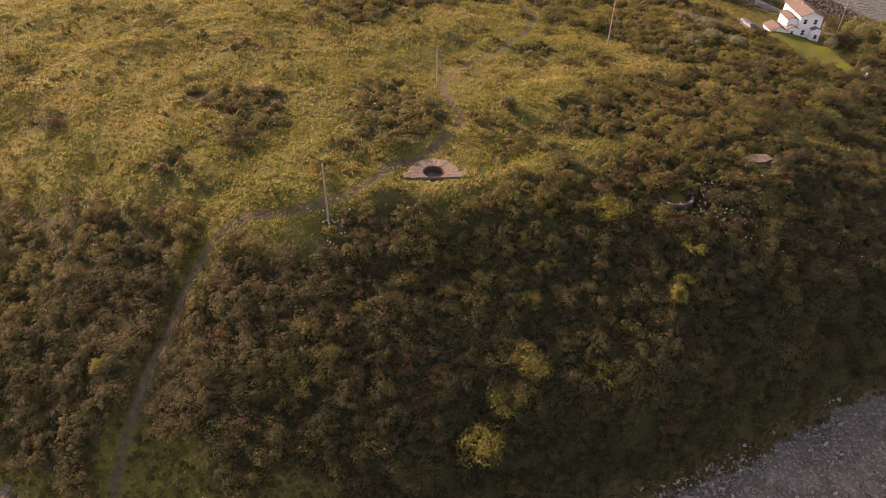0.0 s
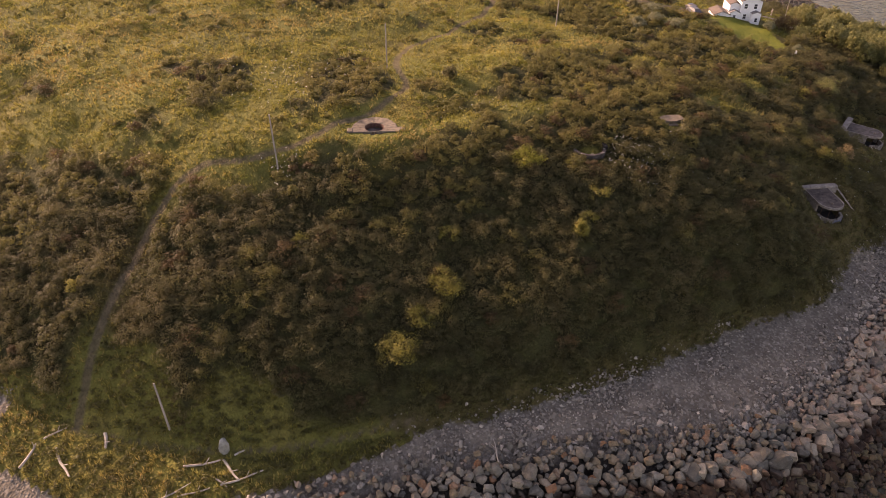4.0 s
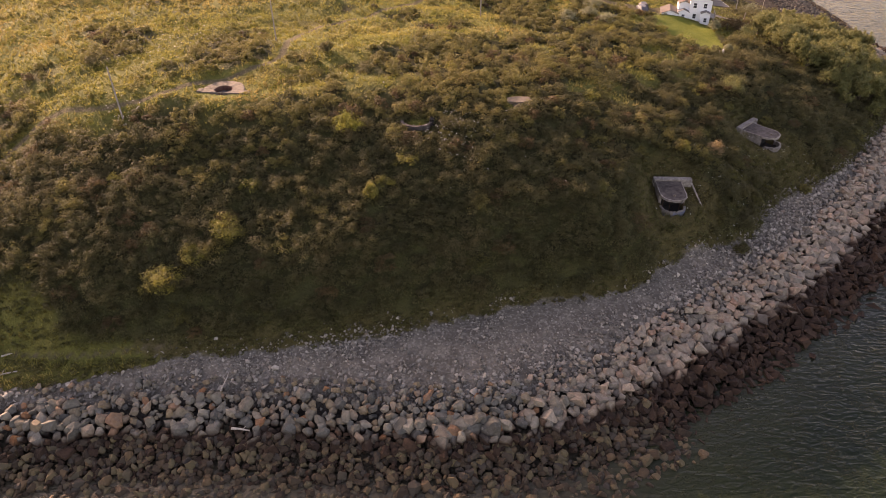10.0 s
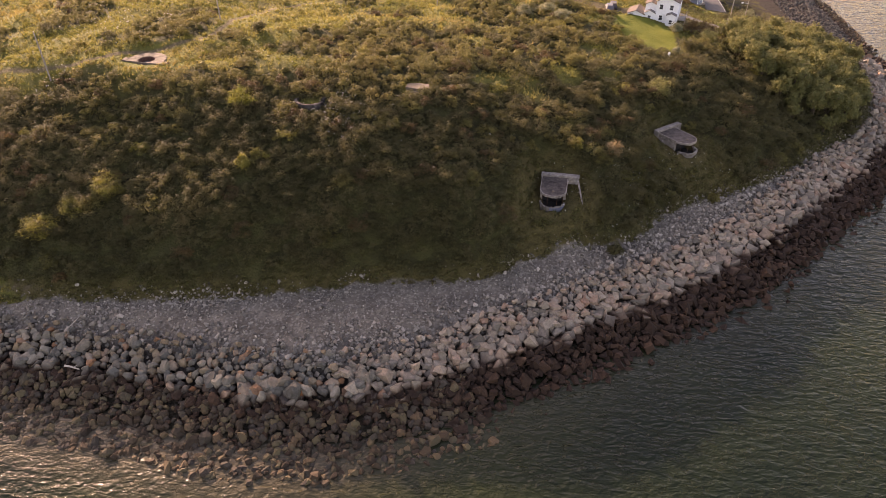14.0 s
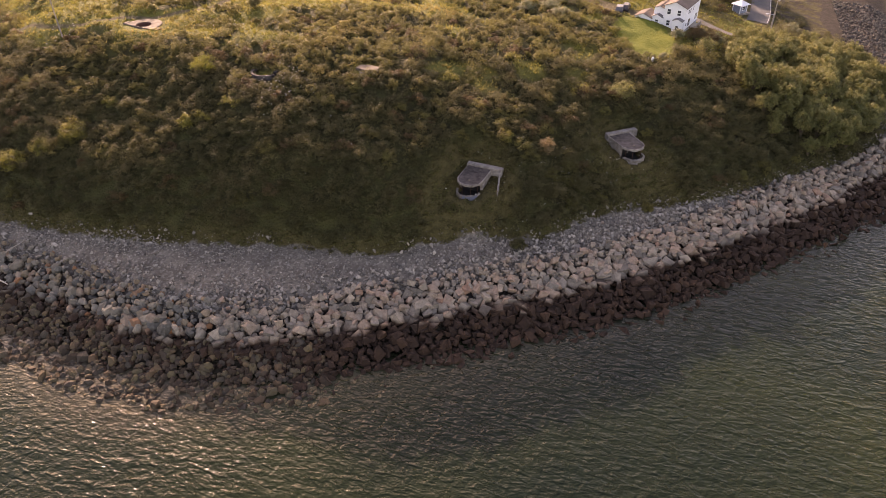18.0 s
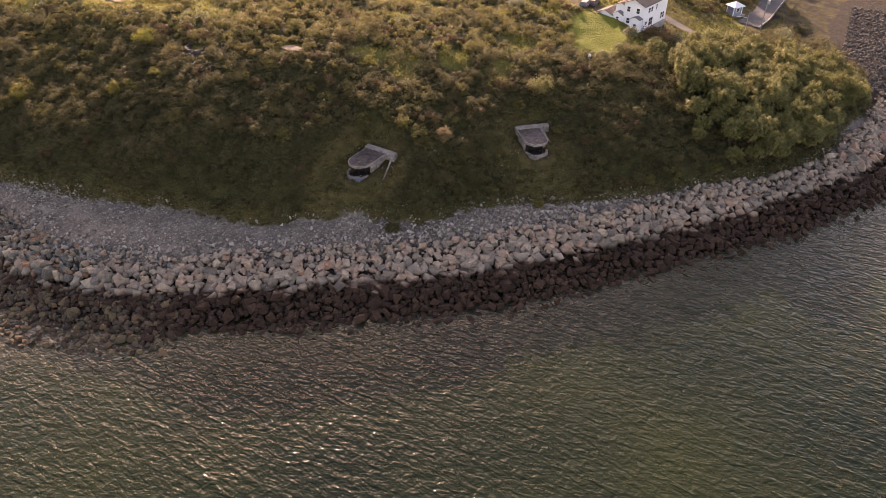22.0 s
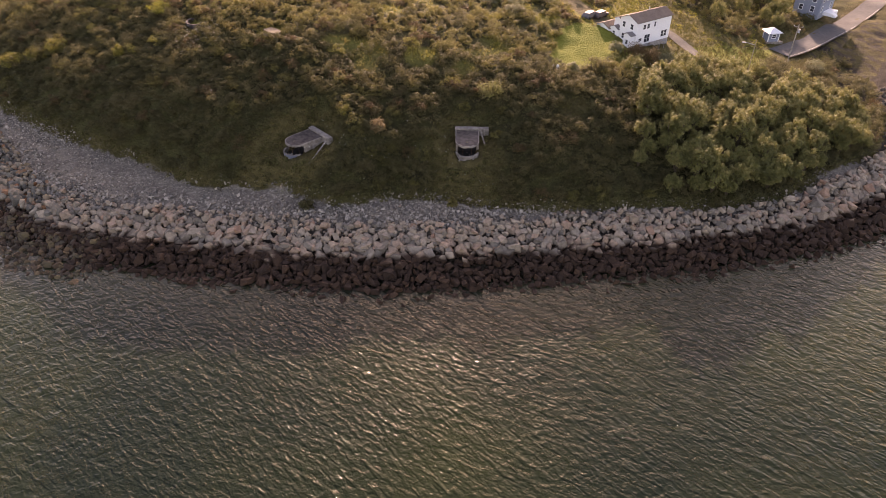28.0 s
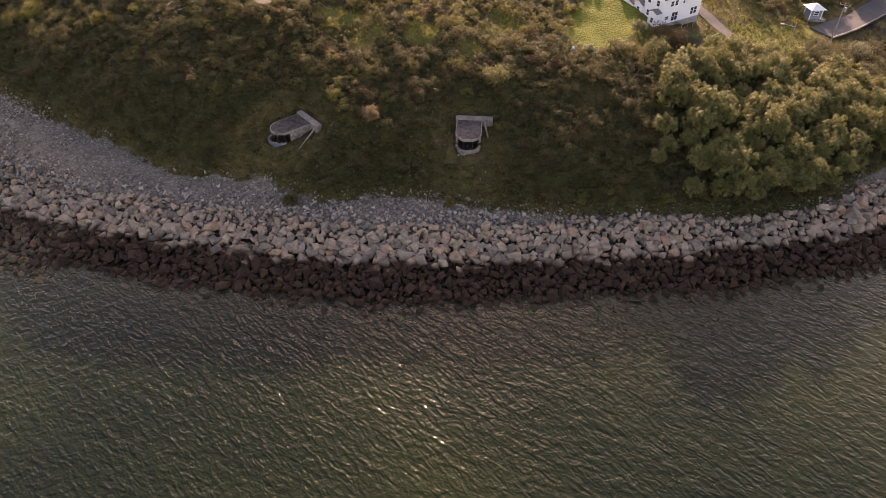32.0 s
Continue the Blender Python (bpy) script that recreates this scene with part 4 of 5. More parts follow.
def bush(name, x, y, r, h, material, label, seed, category="bush", leaf=0.15, lumps=34, sink=0.3):
    """A rounded shrub with stems and an uneven crown of leaf clumps."""
    rg = np.random.RandomState(seed)
    z = float(ground(x, y))
    root = tagged(new(name), label, category, "shrubs on the headland")
    root.location = (x, y, z)
    bm = bmesh.new()
    for _ in range(5):
        a = rg.uniform(0, 2 * math.pi)
        tip = Vector((math.cos(a) * r * 0.5, math.sin(a) * r * 0.5, h * 0.6))
        m = Matrix.Translation(tip / 2) @ tip.to_track_quat("Z", "Y").to_matrix().to_4x4()
        bmesh.ops.create_cone(bm, cap_ends=True, segments=5, radius1=0.07, radius2=0.03, depth=tip.length + sink, matrix=m)
    part("stems", bm, M_BARK, root)
    d = rg.normal(size=(lumps, 3))
    d /= np.linalg.norm(d, axis=1)[:, None]
    d[:, 2] = np.abs(d[:, 2])
    c = d * [r * 0.72, r * 0.72, h * 0.62] * rg.uniform(0.45, 1.1, (lumps, 1)) + [0, 0, h * 0.22]
    s = rg.uniform(0.14, 0.36, (lumps, 1)) * [r, r, h * 0.85]
    leaf_mesh("crown", leaf_cloud(c, s, 62, leaf * 0.85, rg, up=0.4, reach=(0.6, 1.3)), material, root)
    return root


def willow(x, y, r, h, seed):
    rg = np.random.RandomState(seed)
    root = tagged(new("willow_tree"), "bushy grey-green willow with feathery upright crown", "tree", "willows by the sea wall")
    root.location = (x, y, float(ground(x, y)))
    bm = bmesh.new()
    for k in range(6):
        a = rg.uniform(0, 2 * math.pi)
        tip = Vector((math.cos(a) * r * 0.5, math.sin(a) * r * 0.5, h * 0.7)) if k else Vector((0.1, 0.1, h * 0.8))
        m = Matrix.Translation(tip / 2 - Vector((0, 0, 0.2))) @ tip.to_track_quat("Z", "Y").to_matrix().to_4x4()
        bmesh.ops.create_cone(bm, cap_ends=True, segments=6, radius1=0.16 - 0.015 * k, radius2=0.04, depth=tip.length + 0.4, matrix=m)
    part("trunk", bm, M_BARK, root)
    n = 96
    d = rg.normal(size=(n, 3))
    d /= np.linalg.norm(d, axis=1)[:, None]
    d[:, 2] = np.abs(d[:, 2])
    c = d * [r * 0.75, r * 0.75, h * 0.55] * rg.uniform(0.45, 1.12, (n, 1)) + [0, 0, h * 0.35]
    s = rg.uniform(0.26, 0.62, (n, 1)) * [0.95, 0.95, 1.45]
    leaf_mesh("crown", leaf_cloud(c, s, 48, 0.15, rg, up=0.6, reach=(0.6, 1.2)), M_WILLOW, root)
    return root


WILLOW_GROVE = [(28, -30), (31, -35.5), (38, -34.2), (46, -31), (57, -23.5), (65, -13), (73, -4.5), (76, 5), (71, 10), (58, 12), (44, 8), (36, 2), (29, -10)]
protos = [willow(44, -14, 3.2, 6.2, 71), willow(50, -6, 2.8, 5.6, 72), willow(38, -20, 3.4, 6.6, 73)]
taken = [(44, -14), (50, -6), (38, -20)]
tries = 0
while len(taken) < 118 and tries < 4000:
    tries += 1
    px, py = rng.uniform(26, 77), rng.uniform(-37, 13)
    if inside(np.array([px]), np.array([py]), WILLOW_GROVE)[0] and min(math.hypot(px - a, py - b) for a, b in taken) > 2.45:
        taken.append((px, py))
        s = rng.uniform(0.66, 1.12)
        t = copy_thing(protos[len(taken) % 3], pose(px, py, float(ground(px, py)) - 0.1, rz=rng.uniform(0, 360)))
        t.scale = (s, s, s * rng.uniform(0.85, 1.1))

for k in range(34):
    px, py = rng.uniform(30, 62), rng.uniform(36, 92)
    if abs(float(near_line(np.array([px]), np.array([py]), ROADLINE)[0])) > 6 and math.hypot(px - 57.8, py - 42) > 6:
        s = rng.uniform(0.6, 1.05)
        t = copy_thing(protos[k % 3], pose(px, py, float(ground(px, py)) - 0.1, rz=rng.uniform(0, 360)))
        t.scale = (s, s, s * rng.uniform(0.9, 1.3))
        t["label"] = "bushy small tree in rough ground behind the houses"
BUSHES = [
    ("bush", -102.2, -24.8, 3.2, 3.3, M_YELLOW, "rounded yellow-green bush standing out of the thicket"),
    ("bush", -107.8, -26.3, 2.4, 2.6, M_YELLOW, "small yellow-green bush in the thicket"),
    ("bush", -112.6, -28.4, 3.6, 3.2, M_YELLOW, "broad olive bush on the lower slope"),
    ("bush", -81.0, -30.0, 1.6, 2.8, M_YELLOW, "slender yellow-green bush in the thicket"),
    ("bush", -79.0, -16.0, 3.4, 3.4, M_HERB, "rounded green bush on the brow"),
    ("bush", -0.8, -25.0, 3.4, 3.4, M_WILLOW, "large rounded golden-green bush above the emplacement"),
    ("bush", -18.8, -39.3, 2.0, 2.9, M_STRAW, "straw-coloured half-bare bush on the slope"),
    ("bush", -72.0, 12.0, 2.0, 2.2, M_THICKET, "dark bush beside the trail"),
    ("bush", 25.0, 1.0, 2.6, 3.2, M_RUST, "rusty brown bush below the white house"),
    ("bush", 20.8, 1.6, 1.9, 2.2, M_PALE, "pale green leafy bush at the lawn's edge"),
    ("bush", 17.5, -8.5, 3.0, 3.8, M_THICKET, "dark dense bush at the lawn's edge"),
    ("bush", 28.5, 0.0, 3.0, 4.0, M_RUST, "dark rusty bush below the white house"),
    ("bush", 32.0, 4.5, 2.6, 3.0, M_PALE, "pale flowering bush beside the drive"),
    ("bush", 25.0, -5.0, 2.8, 3.2, M_WILLOW, "grey-green bush below the white house"),
    ("bush", 67.0, 30.0, 3.4, 3.6, M_PALE, "pale flowering bush above the beach"),
    ("bush", 68.5, 22.0, 3.2, 3.2, M_THICKET, "dark bush above the beach"),
    ("bush", 69.5, 16.5, 3.2, 3.2, M_THICKET, "dark bush above the beach"),
    ("bush", 62.0, 17.5, 3.0, 3.0, M_HEATH, "olive bush above the beach"),
    ("bush", -3.5, 12.0, 3.6, 2.4, M_PALE, "broad pale leafy bush on the hilltop"),
    ("bush", -10.1, 18.2, 3.2, 2.2, M_PALE, "broad pale leafy bush on the hilltop"),
    ("bush", 1.0, 22.0, 3.4, 2.4, M_PALE, "broad pale leafy bush on the hilltop"),
    ("bush", -4.5, 17.0, 3.0, 2.2, M_PALE, "broad pale leafy bush on the hilltop"),
    ("bush", 13.4, -10.5, 1.8, 1.8, M_PALE, "pale green leafy bush at the lawn's edge"),
    ("bush", -27.0, -55.5, 1.6, 1.8, M_THICKET, "dark bush at the gravel's edge"),
    ("bush", -22.5, -52.0, 1.9, 2.0, M_THICKET, "dark bush at the gravel's edge"),
    ("bush", -2.0, -47.5, 1.2, 1.6, M_HEATH, "small olive bush at the gravel's edge"),
    ("bush", -19.0, -46.5, 2.4, 2.4, M_THICKET, "dark bush beside the emplacement"),
    ("bush", -13.5, -44.5, 2.2, 2.2, M_THICKET, "dark bush between the emplacements"),
]
for k, (nm, bx, by, br, bh, bmat, blab) in enumerate(BUSHES):
    bush(nm, bx, by, br, bh, bmat, blab, 100 + k)

# ---- building helpers ----
def box(bm, x0, x1, y0, y1, z0, z1, bevel=0.0, m=None):
    r = bmesh.ops.create_cube(bm, size=1, matrix=(m or Matrix()) @ Matrix.Translation(((x0 + x1) / 2, (y0 + y1) / 2, (z0 + z1) / 2)) @ Matrix.Diagonal((x1 - x0, y1 - y0, z1 - z0, 1)))
    if bevel:
        es = {e for v in r["verts"] for e in v.link_edges}
        bmesh.ops.bevel(bm, geom=list(es), offset=bevel, segments=1, affect="EDGES")
    return bm


def boxed(name, dims, material, parent, label="", bevel=0.0):
    return part(name, box(bmesh.new(), *dims, bevel=bevel), material, parent, label)


def prism(bm, outline, z0, z1):
    """An upright solid on a plan outline (counter-clockwise)."""
    lo = [bm.verts.new((x, y, z0(x, y) if callable(z0) else z0)) for x, y in outline]
    hi = [bm.verts.new((x, y, z1(x, y) if callable(z1) else z1)) for x, y in outline]
    n = len(outline)
    bm.faces.new(lo[::-1])
    bm.faces.new(hi)
    for k in range(n):
        bm.faces.new((lo[k], lo[(k + 1) % n], hi[(k + 1) % n], hi[k]))
    return bm


def rod(bm, a, b, r0, r1=None, seg=8):
    a, b = Vector(a), Vector(b)
    m = Matrix.Translation((a + b) / 2) @ (b - a).to_track_quat("Z", "Y").to_matrix().to_4x4()
    bmesh.ops.create_cone(bm, cap_ends=True, segments=seg, radius1=r0, radius2=r0 if r1 is None else r1, depth=(b - a).length, matrix=m)
    return bm


def ring_wall(bm, r0, r1, a0, a1, z0, z1, n=20, centre=(0, 0)):
    """A curved wall between two radii and two angles (degrees)."""
    cols = []
    for k in range(n + 1):
        a = radians(a0 + (a1 - a0) * k / n)
        c, s = math.cos(a), math.sin(a)
        cols.append([bm.verts.new((centre[0] + r * c, centre[1] + r * s, z)) for r, z in ((r0, z0), (r1, z0), (r1, z1), (r0, z1))])
    for p, q in zip(cols, cols[1:]):
        for k in range(4):
            bm.faces.new((p[k], q[k], q[(k + 1) % 4], p[(k + 1) % 4]))
    if abs(a1 - a0) < 359:
        bm.faces.new(cols[0][::-1])
        bm.faces.new(cols[-1])
    return bm


# ---- searchlight emplacements: x across, -y towards the sea, origin at the back of the roof's middle, z = 0 at its roof ----
def emplacement(x, y, z, rz, label, drop, blue):
    root = tagged(new("searchlight_emplacement"), label, "bunker", "emplacements on the slope")
    root.matrix_basis = pose(x, y, z, rz=rz)
    w, straight = 2.15, 5.0
    arc = [(w * math.sin(radians(a)), -straight - w * math.cos(radians(a))) for a in range(-90, 91, 12)]
    nose = [(-w, 0)] + arc + [(w, 0)]
    part("roof_slab", prism(bmesh.new(), nose, -0.3, 0.0), M_CONC_D, root, "stained concrete roof slab with a rounded seaward end")
    rim = bmesh.new()
    ring_wall(rim, w - 0.13, w + 0.05, 180, 360, -0.3, 0.04, 22, (0, -straight))
    chip = random.Random(int(rz * 10))
    for v in rim.verts:
        v.co.z += chip.uniform(-0.12, 0.03) if v.co.z < 0 else chip.uniform(-0.06, 0.05)
    part("roof_rim", rim, M_CONC, root, "crumbling pale roof edge")
    for sx in (-1, 1):
        boxed("roof_kerb", (sx * w - 0.08, sx * w + 0.06, -straight, -0.76, -0.32, 0.05), M_CONC, root, "chipped pale roof edge", 0.03)
        boxed("side_wall", (min(sx * w, sx * (w - 0.4)), max(sx * w, sx * (w - 0.4)), -straight + 0.2, -0.3, -drop - 1.5, -0.3), M_CONC, root)
    boxed("inner_wall", (-w + 0.4, w - 0.4, -4.2, -3.9, -drop - 1.5, -0.3), M_DARK, root)
    boxed("back_wall", (-w - 0.25, w + 1.9, -0.75, 0.35, -drop - 1.0, 0.32), M_CONC, root, "pale concrete back wall standing proud of the roof", 0.06)
    sill = bmesh.new()
    ring_wall(sill, w - 0.35, w, 180, 360, -drop - 1.8, -1.75, 22, (0, -straight - 0.7))
    for v in sill.verts:
        v.co.z += chip.uniform(-0.16, 0.06) if v.co.z > -2 else 0
    part("front_sill", sill, M_CONC, root, "low rounded concrete sill")
    if blue:
        band = ring_wall(bmesh.new(), w, w + 0.04, 262, 335, -2.6, -1.85, 12, (0, -straight - 0.7))
        part("painted_band", band, M_BLUE, root, "faded blue paint on the sill")
    # the chamber's shade is put into the floor colour, as on the inner wall
    inside_floor = prism(bmesh.new(), [(-w + 0.42, -4.3)] + [((w - 0.36) * math.sin(radians(a)), -straight - 0.7 - (w - 0.44) * math.cos(radians(a))) for a in range(-90, 91, 15)] + [(w - 0.42, -4.3)], -drop - 1.0, -2.6)
    part("chamber_floor", inside_floor, M_DARK, root, "floor of the light chamber, coloured near black for its shade")
    for a in (205, 245, 295, 335):
        c, s = math.cos(radians(a)), math.sin(radians(a))
        post = bmesh.new()
        rod(post, ((w - 0.3) * c, -straight + (w - 0.3) * s, -2.6), ((w - 0.3) * c, -straight + (w - 0.3) * s, -0.42), 0.04)
        part("opening_post", post, M_RUSTY, root, "rusty upright in the light opening")
    wing = rod(bmesh.new(), (w + 1.6, -0.7, 0.1), (w + 3.1, -6.2, -2.5), 0.17, 0.14, 4) if blue else rod(bmesh.new(), (w + 0.35, -0.7, 0.0), (w + 1.5, -4.4, -2.2), 0.18, 0.15, 4)
    part("wing_wall", wing, M_CONC, root, "thin sloping concrete wing beam")
    ap = prism(bmesh.new(), [((w + 0.5) * math.sin(radians(a)), -straight - 0.7 - (w + 0.3) * math.cos(radians(a))) for a in range(-100, 101, 20)], -drop - 1.8, -drop - 0.6)
    part("apron", ap, M_CONC, root)
    knob = bmesh.new()
    ring_wall(knob, 0.1, 0.21, 0, 360, -0.05, 0.12, 14, (0, -straight - 0.6))
    part("vent_collar", knob, M_CONC_P, root, "small pale vent collar on the roof")
    return root


emplacement(*EMPLACEMENTS[0], "ruined concrete emplacement with stained roof and faded blue sill", 3.2, True)
emplacement(*EMPLACEMENTS[1], "ruined concrete emplacement with a rounded dark front, in grass", 3.2, False)

# ---- gun pit on the brow ----
pit = tagged(new("gun_pit"), "round sandy-pink concrete gun pit with a straight front wall", "gun pit")
pit.matrix_basis = pose(-93.8, 4.3, 24.6, rz=-34)
pit.scale = (0.82, 0.82, 0.85)
chip = random.Random(17)
bm, cols = bmesh.new(), []
for k in range(48):
    a = radians(k * 7.5)
    c, q = math.cos(a), math.sin(a)
    out = 4.4 if q > -0.1 else min(1.95 / -q, 5.1 / max(abs(c), 1e-6))
    out += chip.uniform(-0.12, 0.1)
    top = 0.42 + chip.uniform(-0.05, 0.05)
    cols.append([bm.verts.new((r * c, r * q, z)) for r, z in ((1.95, -1.2), (out + 0.15, -1.5), (out, top - 0.08), (out - 0.12, top), (1.95, top - 0.04))])
for p, q in zip(cols, cols[1:] + cols[:1]):
    for k in range(5):
        bm.faces.new((p[k], q[k], q[(k + 1) % 5], p[(k + 1) % 5]))
bmesh.ops.recalc_face_normals(bm, faces=bm.faces[:])
part("parapet", bm, M_CONC_P, pit, "chipped sandy parapet, straight in front and round behind")
boxed("front_wall", (-5.3, -4.2, -1.9, -0.2, -1.6, 0.5), M_CONC_P, pit, "block at the end of the front wall", 0.1)
bm = bmesh.new()
ring_wall(bm, 1.8, 1.97, 0, 360, -1.2, 0.3, 28)
part("pit_lining", bm, M_BRICK, pit, "reddish brick lining of the pit")
bm = prism(bmesh.new(), [(1.9 * math.cos(radians(a)), 1.9 * math.sin(radians(a))) for a in range(0, 360, 15)], -1.3, -0.55)
part("pit_floor", bm, M_CONC_D, pit)
boxed("step_block", (4.6, 6.0, -1.4, 0.2, -1.4, 0.3), M_CONC_P, pit, "", 0.08)

ruin = tagged(new("broken_slab"), "broken sandy concrete slab showing through the scrub", "ruin")
ruin.matrix_basis = pose(-48.8, -20.4, float(ground(-48.8, -20.4)) - 0.55, rz=-30)
ruin.scale = (0.8, 0.8, 1.0)
part("slab", prism(bmesh.new(), [(-2.6, -1.3), (0.4, -1.7), (2.8, -0.8), (2.4, 1.2), (-0.6, 1.5), (-2.4, 0.8)], -1.2, 1.2), M_CONC_P, ruin)
boxed("fallen_piece", (-1.2, 0.9, -2.4, -1.6, -1.0, 0.75), M_CONC_P, ruin, "", 0.1)
curve = tagged(new("curved_parapet_ruin"), "low curved concrete parapet half buried in weeds", "ruin")
curve.matrix_basis = pose(-67.6, -18.6, float(ground(-67.6, -18.6)) - 0.45, rz=-35)
part("parapet", ring_wall(bmesh.new(), 2.3, 2.75, 175, 345, -1.2, 0.9, 18), M_CONC_D, curve)
boxed("end_pier", (2.2, 2.9, -0.6, 0.6, -1.0, 1.3), M_DARK, curve, "dark mossy end pier", 0.06)

# ---- white house ----
def window(parent, x, y, z, w, h, face, frame_mat=M_TRIM):
    """A sash window on a wall; face: 's' looks to -y, 'w' to -x, 'e' to +x, 'n' to +y."""
    turn = {"s": 0, "e": 90, "n": 180, "w": 270}[face]
    fr = bmesh.new()
    for a in ((-w / 2 - 0.1, w / 2 + 0.1, -0.06, 0.05, -h / 2 - 0.12, -h / 2), (-w / 2 - 0.1, w / 2 + 0.1, -0.06, 0.05, h / 2, h / 2 + 0.12),
              (-w / 2 - 0.1, -w / 2, -0.06, 0.05, -h / 2, h / 2), (w / 2, w / 2 + 0.1, -0.06, 0.05, -h / 2, h / 2), (-w / 2, w / 2, -0.05, 0.03, -0.03, 0.03)):
        box(fr, *a)
    f = part("window", fr, frame_mat, parent)
    f.matrix_basis = pose(x, y, z, rz=turn)
    pane = box(bmesh.new(), -w / 2, w / 2, -0.025, 0.02, -h / 2, h / 2)
    part("pane", pane, M_GLASS, f)
    return f


def gable_roof(name, x0, x1, y0, y1, z, rise, over, material, parent, along_x=True, thick=0.14):
    bm = bmesh.new()
    if along_x:
        ym = (y0 + y1) / 2
        slope = rise / (ym - y0)
        rows = [(y0 - over, z - over * slope), (ym, z + rise), (y1 + over, z - over * slope)]
        pts = lambda x, dz: [bm.verts.new((x, y, zz + dz)) for y, zz in rows]
        a, b, c, d = pts(x0 - over, 0), pts(x1 + over, 0), pts(x0 - over, thick), pts(x1 + over, thick)
    else:
        xm = (x0 + x1) / 2
        slope = rise / (xm - x0)
        rows = [(x0 - over, z - over * slope), (xm, z + rise), (x1 + over, z - over * slope)]
        pts = lambda y, dz: [bm.verts.new((x, y, zz + dz)) for x, zz in rows]
        a, b, c, d = pts(y1 + over, 0), pts(y0 - over, 0), pts(y1 + over, thick), pts(y0 - over, thick)
    for k in (0, 1):
        bm.faces.new((c[k], d[k], d[k + 1], c[k + 1]))
        bm.faces.new((a[k], a[k + 1], b[k + 1], b[k]))
        bm.faces.new((a[k], c[k], c[k + 1], a[k + 1]))
        bm.faces.new((b[k], b[k + 1], d[k + 1], d[k]))
    bm.faces.new((a[0], b[0], d[0], c[0]))
    bm.faces.new((a[2], c[2], d[2], b[2]))
    bmesh.ops.recalc_face_normals(bm, faces=bm.faces[:])
    return part(name, bm, material, parent)


def gable_wall(bm, x0, x1, y0, y1, z0, z, rise):
    """Walls of a house with gables at its two x ends."""
    ym = (y0 + y1) / 2
    out = [(y0, z0), (y1, z0), (y1, z), (ym, z + rise), (y0, z)]
    a = [bm.verts.new((x0, p, q)) for p, q in out]
    b = [bm.verts.new((x1, p, q)) for p, q in out]
    bm.faces.new(a[::-1])
    bm.faces.new(b)
    for k in range(5):
        bm.faces.new((a[k], a[(k + 1) % 5], b[(k + 1) % 5], b[k]))
    bmesh.ops.recalc_face_normals(bm, faces=bm.faces[:])
    return bm


house = tagged(new("white_house"), "two-storey white sided house with brown shingle roof and annexes", "house")
house.matrix_basis = pose(26.2, 12.4, 17.6, rz=49.1)
house.scale = (0.85, 0.85, 0.85)
L, Wd, E = 6.3, 3.0, 5.9
part("wall", gable_wall(bmesh.new(), -L, L, -Wd, Wd, -0.2, E, 1.25), M_SIDING, house)
boxed("foundation", (-L + 0.05, L - 0.05, -Wd + 0.05, Wd - 0.05, -3.2, -0.2), M_FOUND, house, "grey block foundation on the downhill side")
gable_roof("roof", -L, L, -Wd, Wd, E, 1.25, 0.35, M_ROOF, house)
for k in range(13):
    boxed("siding_course", (-L - 0.015, L + 0.015, -Wd - 0.02, -Wd, k * 0.45, k * 0.45 + 0.03), M_TRIM, house)
# bay at the south end and lean-to annexes at the west end
part("porch_wall", gable_wall(bmesh.new(), -L - 1.6, -L, -Wd + 0.2, -0.3, -1.2, 2.7, 0.5), M_SIDING, house)
gable_roof("porch_roof", -L - 1.6, -L, -Wd + 0.2, -0.3, 2.7, 0.5, 0.2, M_ROOF_G, house)
part("annex_wall", gable_wall(bmesh.new(), -L + 1.0, L - 5.5, Wd, Wd + 3.0, -0.4, 4.6, 0.6), M_SIDING, house)
gable_roof("annex_roof", -L + 1.0, L - 5.5, Wd, Wd + 3.0, 4.6, 0.6, 0.25, M_ROOF, house)
part("garage_wall", gable_wall(bmesh.new(), -L - 0.6, -L + 5.0, Wd + 3.0, Wd + 7.6, -0.6, 2.0, 0.9), M_SIDING, house)
gable_roof("garage_roof", -L - 0.6, -L + 5.0, Wd + 3.0, Wd + 7.6, 2.0, 0.9, 0.3, M_ROOF, house)
part("link_wall", gable_wall(bmesh.new(), -L - 0.3, -L + 3.0, Wd, Wd + 3.0, -0.6, 2.5, 0.7), M_SIDING, house)
gable_roof("link_roof", -L - 0.3, -L + 3.0, Wd, Wd + 3.0, 2.5, 0.7, 0.2, M_ROOF_G, house)
part("bay_wall", gable_wall(bmesh.new(), L, L + 1.1, -1.9, 1.9, -0.5, 2.6, 0.4), M_SIDING, house)
gable_roof("bay_roof", L, L + 1.1, -1.9, 1.9, 2.6, 0.4, 0.25, M_ROOF, house)
for wx_, wz, ww, wh in ((-3.6, 4.4, 0.9, 1.2), (-2.2, 4.4, 0.9, 1.2), (0.2, 4.5, 0.6, 1.3), (-4.6, 1.2, 1.1, 0.8), (-2.6, 1.2, 0.9, 2.0), (-1.6, 1.2, 0.9, 2.0), (3.6, 1.4, 0.9, 1.6), (4.7, 1.4, 0.9, 1.6)):
    window(house, wx_, -Wd, wz, ww, wh, "s")
for wy_, wz in ((1.6, 4.4), (-1.2, 4.4), (1.4, 1.4)):
    window(house, -L, wy_, wz, 0.9, 1.3, "w")
window(house, -L - 1.6, -1.6, 0.9, 0.8, 1.1, "w")
window(house, L + 1.1, -0.8, 1.2, 0.9, 1.3, "e")
